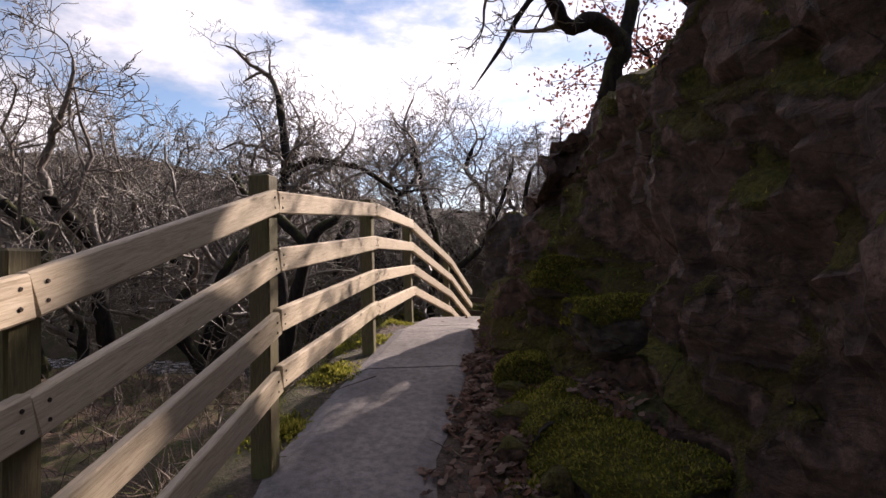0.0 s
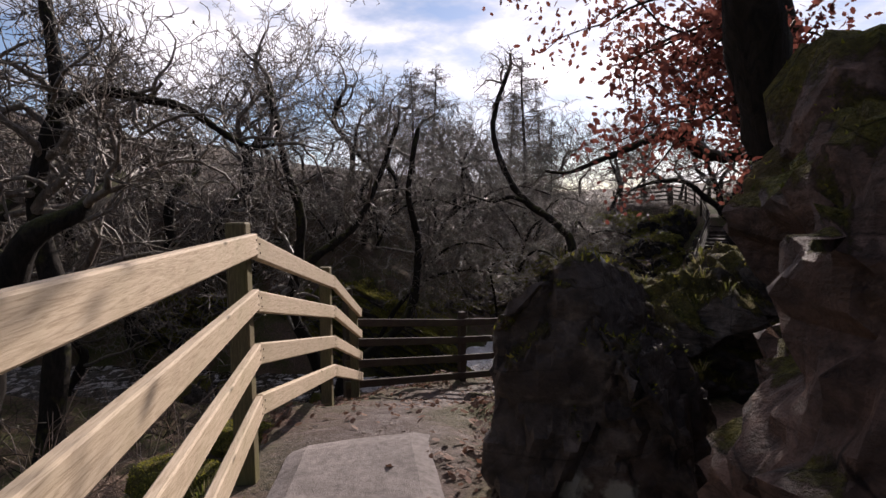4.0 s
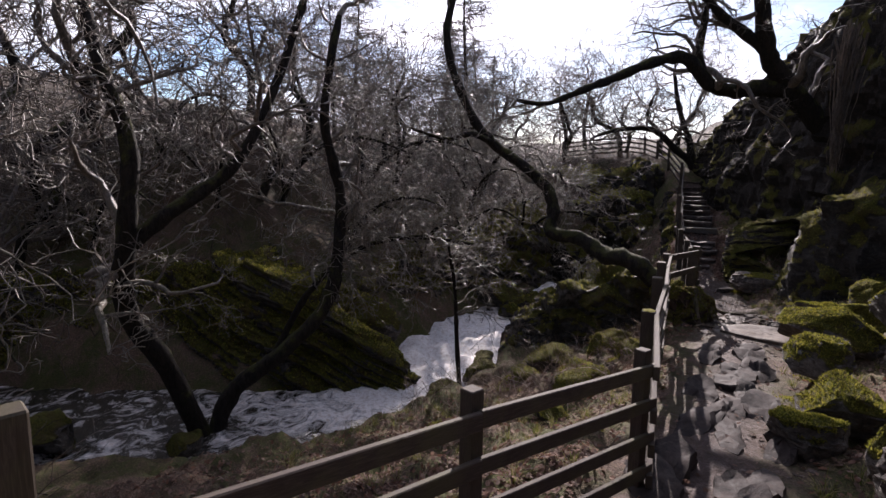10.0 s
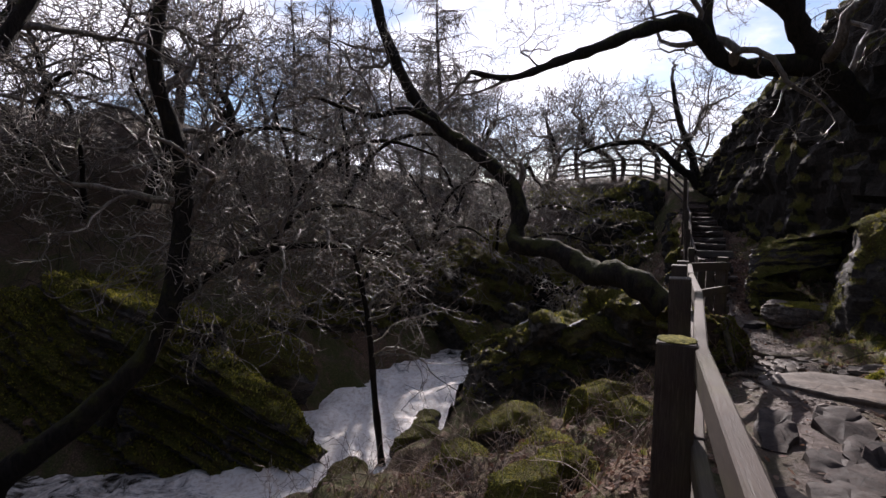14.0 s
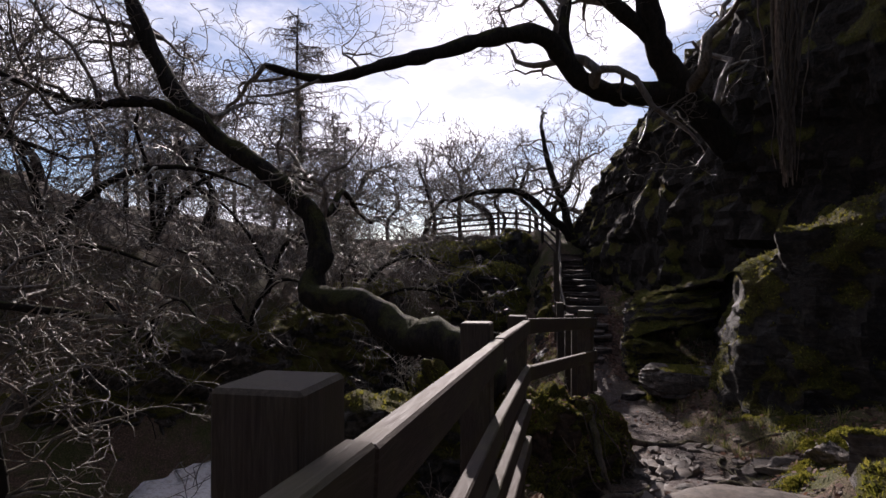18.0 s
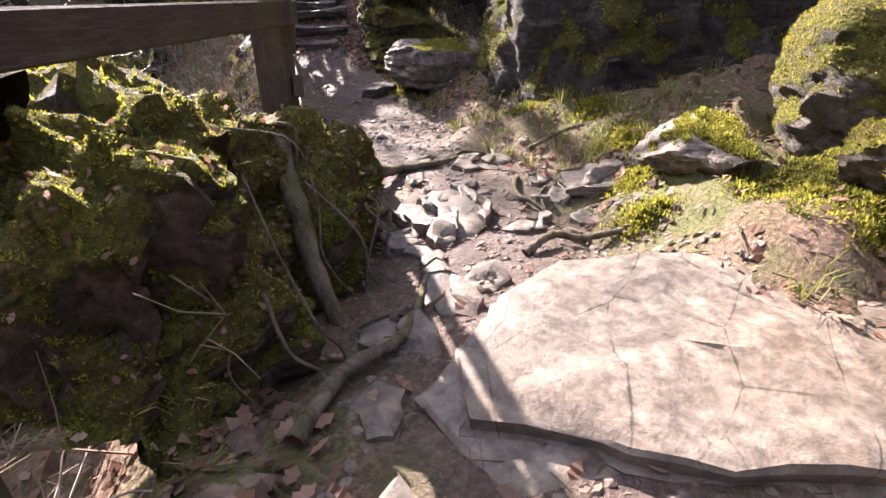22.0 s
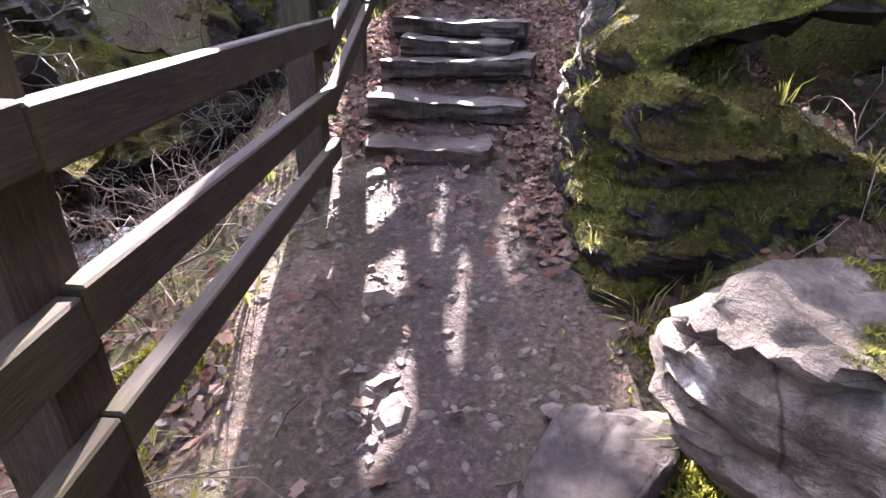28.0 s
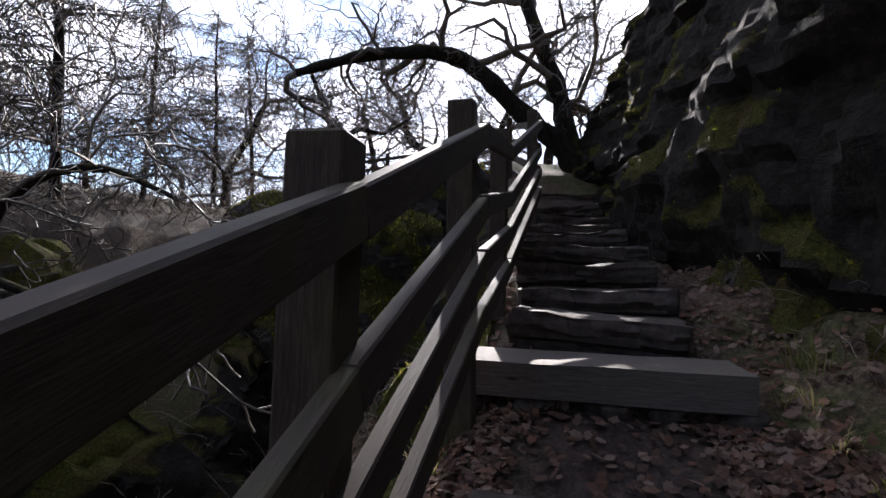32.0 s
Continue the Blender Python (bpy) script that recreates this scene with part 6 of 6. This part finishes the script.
for _ in range(420):
    x, y = rng.choice([(12.5, 17.3), (11, 16.6), (13.8, 18.5), (14.8, 20.4), (9, 15.2), (2.2, 10.6), (0.6, 3.5), (5.5, 13.2)])
    x, y = x + rng.gauss(0, 0.9), y + rng.gauss(0, 0.9)
    t, n = rng.uniform(0, 6.283), rng.uniform(0.05, 0.22)
    a, c = Vector((x, y, ground_z(x, y) + 0.012)), Vector((x + math.cos(t) * n, y + math.sin(t) * n, 0))
    c.z = ground_z(c.x, c.y) + 0.02
    m = (a + c) / 2 + Vector((rng.gauss(0, 0.012), rng.gauss(0, 0.012), 0.012))
    r = rng.uniform(0.002, 0.006)
    twigs.tube([a, m, c], [r, r * 0.8, r * 0.5], 4)
ob = twigs.object("fallen_twigs", ROOT, None)
tagged(ob, "dead twigs scattered over the path and banks", "twigs", kind="stuff")

# leaves, moss, grass, brambles and small stones
def scatter(rng, count, inside, reach):
    """Random places in a box that pass a test."""
    out = []
    x0, x1, y0, y1 = reach
    tries = 0
    while len(out) < count and tries < count * 30:
        tries += 1
        x, y = rng.uniform(x0, x1), rng.uniform(y0, y1)
        if inside(x, y):
            out.append((x, y))
    return out


def ground_normal(x, y):
    e = 0.1
    return Vector((ground_z(x - e, y) - ground_z(x + e, y), ground_z(x, y - e) - ground_z(x, y + e), 2 * e)).normalized()


def basis(normal, rng, tip=0.4):
    n = (normal + Vector((rng.gauss(0, tip), rng.gauss(0, tip), rng.gauss(0, tip)))).normalized()
    a = n.orthogonal().normalized()
    a = Matrix.Rotation(rng.uniform(0, 6.283), 3, n) @ a
    return n, a, n.cross(a)


class Bits:
    def __init__(self):
        self.verts, self.faces = [], []

    def leaf(self, at, n, a, c, size, curl):
        """A lobed dead leaf, cupped along its rib."""
        s = len(self.verts)
        for u, w in ((-0.5, 0.0), (-0.28, 0.16), (-0.1, 0.3), (0.05, 0.2), (0.22, 0.27), (0.36, 0.1), (0.5, 0.0), (0.36, -0.1), (0.22, -0.25), (0.05, -0.18), (-0.1, -0.3), (-0.28, -0.15)):
            self.verts.append(at + a * u * size + c * w * size + n * (abs(w) * curl + u * u * curl) * size)
        self.faces += [(s, s + 1, s + 11), (s + 1, s + 2, s + 10, s + 11), (s + 2, s + 3, s + 9, s + 10), (s + 3, s + 4, s + 8, s + 9), (s + 4, s + 5, s + 7, s + 8), (s + 5, s + 6, s + 7)]

    def blade(self, at, way, side, length, width, droop):
        s = len(self.verts)
        mid = at + way * length * 0.55
        tip = at + way * length + droop
        self.verts += [at - side * width, at + side * width, mid + side * width * 0.8, mid - side * width * 0.8, tip]
        self.faces += [(s, s + 1, s + 2, s + 3), (s + 3, s + 2, s + 4)]

    def frond(self, at, n, a, c, size):
        """A short moss shoot: two leaning blades."""
        for k in range(2):
            t = k * 2.6
            d = a * math.cos(t) + c * math.sin(t)
            s = len(self.verts)
            side = n.cross(d)
            self.verts += [at - side * size * 0.32, at + side * size * 0.32, at + n * size + d * size * 0.7]
            self.faces.append((s, s + 1, s + 2))

    def pebble(self, at, n, a, c, size, rng):
        s = len(self.verts)
        ring = [rng.uniform(0.7, 1.15) for _ in range(6)]
        for k in range(6):
            t = k * 1.047
            self.verts.append(at + (a * math.cos(t) * ring[k] + c * math.sin(t) * ring[k] * 0.75) * size)
        for k in range(6):
            t = k * 1.047
            self.verts.append(at + (a * math.cos(t) * ring[k] * 0.6 + c * math.sin(t) * ring[k] * 0.45) * size + n * size * rng.uniform(0.2, 0.42))
        for k in range(6):
            j = (k + 1) % 6
            self.faces.append((s + k, s + j, s + 6 + j, s + 6 + k))
        self.faces.append(tuple(s + 6 + k for k in range(6)))

    def object(self, name, material, label, category, smooth=False):
        ob = mesh_object(name, self.verts, self.faces, material, None, "", smooth)
        return tagged(ob, label, category, kind="stuff")


def path_near(x, y):
    i = min(max(int(np.searchsorted(GX, x)), 0), len(GX) - 1)
    j = min(max(int(np.searchsorted(GY, y)), 0), len(GY) - 1)
    return float(GD[j, i]), float(GA[j, i])


def surface_points(ob, rng, count, least=0.2):
    """Places on an object's skin that face up."""
    me = ob.data
    marks = me.attributes.get("moss")
    mark = [d.value for d in marks.data]
    polys = [p for p in me.polygons if p.normal.z > least and mark[p.vertices[0]] > 0.45]
    if not polys:
        return []
    weights = np.cumsum([p.area for p in polys])
    out = []
    for _ in range(count):
        p = polys[int(np.searchsorted(weights, rng.uniform(0, weights[-1])))]
        w = [rng.random() for _ in p.vertices]
        t = sum(w)
        co = sum((me.vertices[v].co * (k / t) for v, k in zip(p.vertices, w)), Vector())
        co = ob.matrix_basis @ co
        out.append((co, p.normal))
    return out


def cover():
    rng = random.Random(11)
    leaves = Bits()

    def leafy(x, y):
        if 11.2 < x < 12.8 and 15.2 < y < 16.6 and rng.random() < 0.75:
            return False
        d, at = path_near(x, y)
        keep = 1.0 if abs(d) > 0.75 else 0.1
        if x > 15.3 and y > 20.8 and abs(d) > 0.45:
            keep = 1.0
        if y < 7.5 and d < 0:
            keep = 0.5 if d < -0.9 else 0.0
        if y < 7.5 and -0.3 < d < 0.45:
            keep = 0.02
        if 0.4 < d < 1.2 and y < 7:
            keep = 1.0
        clump = noise.noise(Vector((x * 0.8, y * 0.8, 1))) * 0.6 + 0.6
        return rng.random() < keep * clump and ground_z(x, y) > WATER_Z + 0.15

    for reach, count in (((-2.8, 1.4, 0.5, 9), 5200), ((0, 8, 8.5, 18.5), 7000), ((5, 13, 11, 18), 4500), ((9, 17.5, 14.5, 22), 6000), ((13, 18.5, 18, 24.5), 5000), ((15.2, 18, 20.8, 24.2), 12500), ((-1.5, 4.0, 9.6, 14.5), 6500), ((1.5, 7.5, 12.6, 18), 3000), ((-2.5, 4.5, 11, 17.5), 4500), ((2.0, 3.6, 9.0, 11.2), 1200), ((0.1, 0.9, 0.5, 5.2), 3200), ((16.6, 21.5, 21.8, 27.6), 6500)):
        for x, y in scatter(rng, count, leafy, reach):
            n, a, c = basis(ground_normal(x, y), rng, 0.35)
            leaves.leaf(Vector((x, y, ground_z(x, y) + 0.012 + rng.random() * 0.02)), n, a, c, rng.uniform(0.035, 0.09), rng.uniform(-0.2, 0.7))
    mound = scene.objects["root_mound"]
    for co, n0 in surface_points(mound, rng, 700, 0.1):
        n, a, c = basis(n0, rng, 0.5)
        leaves.leaf(co + n0 * 0.015, n, a, c, rng.uniform(0.022, 0.045), rng.uniform(-0.2, 0.7))
    leaves.object("fallen_leaves", LEAF_DEAD, "drifts of curled brown dead oak leaves on the ground", "leaves")

    stones = Bits()
    for reach, count in (((9, 16, 15, 22.5), 7000), ((3, 10, 11.5, 16.5), 700), ((0, 3, 8.5, 11.5), 500), ((-0.8, 0.6, 0, 8), 250)):
        for x, y in scatter(rng, count, lambda u, v: abs(path_near(u, v)[0]) < 1.0, reach):
            n, a, c = basis(ground_normal(x, y), rng, 0.2)
            stones.pebble(Vector((x, y, ground_z(x, y) - 0.004)), n, a, c, (0.007 + 0.032 * rng.random() ** 2) * (1 + (rng.random() < 0.05) * 1.4), rng)
    stones.object("path_gravel", ROCK_GRAVEL, "loose grey gravel and small stones trodden into the path", "gravel")

    moss = Bits()
    for ob in [o for o in scene.objects if o.type == "MESH"]:
        base = ob.name.split(".")[0]
        count = {"mossy_boulder": 3600, "pale_rock": 2600, "moss_mound": 1500, "cliff_ledge": 16000, "stair_flank": 5000, "knoll_foot": 5000, "stair_bank": 9000, "rock_wall": 15000, "river_slab": 20000, "root_mound": 36000, "knoll_face": 6000, "mossy_stump": 900, "gorge_wall_near": 2500, "lichened_boulder": 800, "river_rock": 350, "mossy_knoll": 5000, "rock_outcrop": 2500, "cliff_near": 16000, "cliff_far": 13000}.get(base, 0)
        if not count:
            continue
        gold = ob.data.materials[0] is ROCK_GOLD
        big = 3.4 if base in ("mossy_knoll", "knoll_face", "knoll_foot", "river_rock", "river_slab", "gorge_wall_near") else 2.6 if base == "cliff_far" else 1.1 if gold else 0.85 if base in ("rock_wall", "root_mound") else 1.9 if base in ("cliff_ledge", "stair_flank") else 1.7 if base == "mossy_boulder" else 1.15
        count = count * 2 if gold and base == "mossy_boulder" else 4200 if base == "moss_mound" and ob.location.y < 7 else count
        for co, n0 in surface_points(ob, rng, count, -0.1):
            if base == "cliff_far" and co.y < 20.5 and rng.random() < 0.65:
                continue
            if base == "cliff_near" and co.y < 0.5 or base == "mossy_boulder" and co.x < 9.3 and rng.random() < 0.4:
                continue
            n, a, c = basis(n0 + Vector((0, 0, 0.6)), rng, 0.45)
            moss.frond(co - n * 0.004, n, a, c, rng.uniform(0.007, 0.019) * big)
    # cushions on the ground: x, y, radius
    CUSHIONS = [(0.62, 1.1, 0.35), (0.66, 2.65, 0.3), (0.58, 3.75, 0.28), (0.85, 2.0, 0.35), (0.5, 4.6, 0.25), (-0.95, 3.0, 0.3), (-0.85, 3.9, 0.35), (-0.75, 5.0, 0.35), (-0.62, 6.2, 0.35), (-0.95, 2.0, 0.25), (0.5, 2.2, 0.35), (0.45, 3.2, 0.3), (0.75, 1.6, 0.4), (11.7, 15.35, 0.35), (12.0, 15.7, 0.4), (10.9, 15.0, 0.4), (11.9, 16.35, 0.25), (12.5, 16.5, 0.35), (11.2, 17.95, 0.25), (11.55, 18.3, 0.3), (11.1, 18.35, 0.3),
                (13.3, 16.8, 0.4), (14.2, 17.9, 0.45), (14.6, 17.5, 0.4), (13.9, 17.2, 0.35), (14.95, 17.15, 0.4), (14.85, 19.95, 0.22), (15.3, 20.25, 0.25), (13.2, 20.8, 0.3), (13.9, 21.4, 0.3), (8.2, 17.2, 0.5), (7.2, 17.6, 0.5), (8.8, 18.4, 0.5), (6.3, 18.0, 0.5), (12.0, 19.0, 0.35), (10.0, 14.4, 0.5), (9.0, 13.9, 0.4), (7.6, 13.2, 0.4)]
    for x0, y0, r in CUSHIONS:
        for _ in range(int(7500 * r * r) + 200):
            k, t = abs(rng.gauss(0, 0.45)), rng.uniform(0, 6.283)
            x, y = x0 + math.cos(t) * k * r, y0 + math.sin(t) * k * r
            n, a, c = basis(Vector((0, 0, 1)), rng, 0.45)
            lump = 0.05 * max(0.0, 1 - k) * (1 + noise.noise(Vector((x * 12, y * 12, 0))))
            moss.frond(Vector((x, y, ground_z(x, y) + lump * 0.5)), n, a, c, rng.uniform(0.01, 0.024) + lump * 0.3)
    moss.object("moss", MOSS, "soft green and golden moss over rock and bank", "moss")

    grass = Bits()
    for reach, count in (((-1.3, -0.5, 1.5, 8.5), 60), ((1.5, 6, 12.6, 18), 130), ((5, 14, 10.5, 16), 150), ((12, 16.5, 16, 22.5), 200), ((14.4, 17, 17.6, 20.2), 70), ((10, 15.5, 17.5, 22.6), 60), ((14, 18.5, 20.5, 25), 90), ((1.5, 7, 8.8, 12), 110)):
        for x, y in scatter(rng, count, lambda u, v: abs(path_near(u, v)[0]) > 0.7, reach):
            z, size = ground_z(x, y), rng.uniform(0.1, 0.28)
            for _ in range(rng.randint(14, 30)):
                t, r = rng.uniform(0, 6.283), rng.uniform(0, 0.06)
                out = Vector((math.cos(t), math.sin(t), 0))
                way = (out * rng.uniform(0.15, 0.7) + Vector((0, 0, 1))).normalized()
                grass.blade(Vector((x, y, z - 0.01)) + out * r, way, Vector((-out.y, out.x, 0)), size * rng.uniform(0.5, 1.1), 0.0035, out * size * 0.35 - Vector((0, 0, size * rng.uniform(0.05, 0.3))))
    for ob in [o for o in scene.objects if o.name.split(".")[0] in ("rock_outcrop", "rock_wall", "stair_bank", "stair_flank", "knoll_foot", "cliff_ledge", "root_mound")]:
        for co, n0 in surface_points(ob, rng, 80 if ob.name.startswith("rock_outcrop") else 16 if ob.name == "root_mound" else 70, 0.3):
            for _ in range(12):
                t = rng.uniform(0, 6.283)
                out = Vector((math.cos(t), math.sin(t), 0))
                size = rng.uniform(0.06, 0.16)
                grass.blade(co + out * rng.uniform(0, 0.04), (out * 0.6 + Vector((0, 0, 1))).normalized(), Vector((-out.y, out.x, 0)), size, 0.003, out * size * 0.4 - Vector((0, 0, size * 0.3)))
    grass.object("grass", GRASS, "tufts of rough green and straw grass", "grass")

    def stems(name, label, reaches, thick, seed, material=BRACKEN):
        wood = Wood()
        r = random.Random(seed)
        for reach, count, size, far_only in reaches:
            def ok(x, y):
                d, at = path_near(x, y)
                return abs(d) > 1.15 and ground_z(x, y) > WATER_Z + 0.2 and (not far_only or noise.noise(Vector((x * 0.3, y * 0.3, 2))) > -0.35)
            for x, y in scatter(r, count, ok, reach):
                p = Vector((x, y, ground_z(x, y) - 0.02))
                d = Vector((r.gauss(0, 1), r.gauss(0, 1), r.uniform(0.8, 2.2))).normalized()
                length = size * r.uniform(0.4, 1.2)
                pts, n = [p], 5
                for k in range(n):
                    d = (d + Vector((r.gauss(0, 0.22), r.gauss(0, 0.22), -0.28 * r.random() * k / 2))).normalized()
                    pts.append(pts[-1] + d * length / n)
                wood.tube(pts, [thick * (1 - 0.12 * k) for k in range(n + 1)], 3)
                for k in (2, 3, 4):
                    if r.random() < 0.7:
                        q = (d + Vector((r.gauss(0, 0.9), r.gauss(0, 0.9), r.gauss(0.2, 0.6)))).normalized()
                        wood.tube([pts[k], pts[k] + q * length * 0.2, pts[k] + q * length * 0.34 + Vector((0, 0, r.gauss(0, 0.08)))], [thick * 0.6, thick * 0.5, thick * 0.3], 3)
        ob = wood.object(name, material, None)
        tagged(ob, label, "undergrowth", kind="stuff")

    stems("undergrowth", "tangled dry brambles and scrub on the far bank", [((-14, 9, 23, 42), 500, 1.6, True), ((-5, 9, 23.5, 33), 450, 1.1, True), ((9, 22, 27.5, 46), 600, 1.2, True), ((-12, -1.4, 0, 20), 700, 1.5, True)], 0.011, 3, SCRUB)
    stems("brambles", "dry bramble stems and bracken on the near bank", [((-3.4, -1.2, 0.3, 10), 1100, 0.9, False), ((4, 10, 15, 19.5), 500, 0.7, False), ((11, 15, 20, 26), 700, 0.9, False), ((13, 20, 19, 30), 500, 0.6, False), ((17.2, 21.5, 21.6, 27), 420, 0.35, False), ((12, 24, 27, 37), 700, 0.8, False), ((19, 25.5, 29, 39.5), 1100, 0.75, False)], 0.005, 4)


cover()


def russet_oak():
    """A young oak that has kept last year's leaves."""
    rng = random.Random(9)
    root = thing("russet_oak", "young oak holding withered russet leaves above the path", "tree", at=(3.6, 7.2, 2.2))
    wood, limbs, leaves = Wood(), Wood(), Bits()
    bole, _ = wood.trunk(rng, [(3.6, 7.2, 1.9), (3.5, 7.3, 2.8), (3.2, 7.5, 3.4), (3.0, 7.6, 4.3)], 0.07, 0.03, 6)
    for k in range(46):
        at = bole[rng.randint(4, len(bole) - 1)]
        d = Vector((rng.uniform(-1.3, 0.9), rng.uniform(-0.7, 0.9), rng.uniform(-0.2, 0.7))).normalized()
        pts = [at]
        for i in range(7):
            d = (d + Vector((rng.gauss(0, 0.3), rng.gauss(0, 0.3), rng.gauss(-0.02, 0.22)))).normalized()
            pts.append(pts[-1] + d * rng.uniform(0.16, 0.3))
            if i > 1:
                cluster(leaves, rng, pts[-1], 27, 0.066, 0.12)
        limbs.tube(pts, [0.016 - 0.0018 * i for i in range(8)], 4)
    wood.object("trunk", BARK, root)
    limbs.object("crown", BARK, root, "thin bare branches")
    mesh_object("foliage", leaves.verts, leaves.faces, LEAF_RED, root, "dense withered russet leaves")


russet_oak()
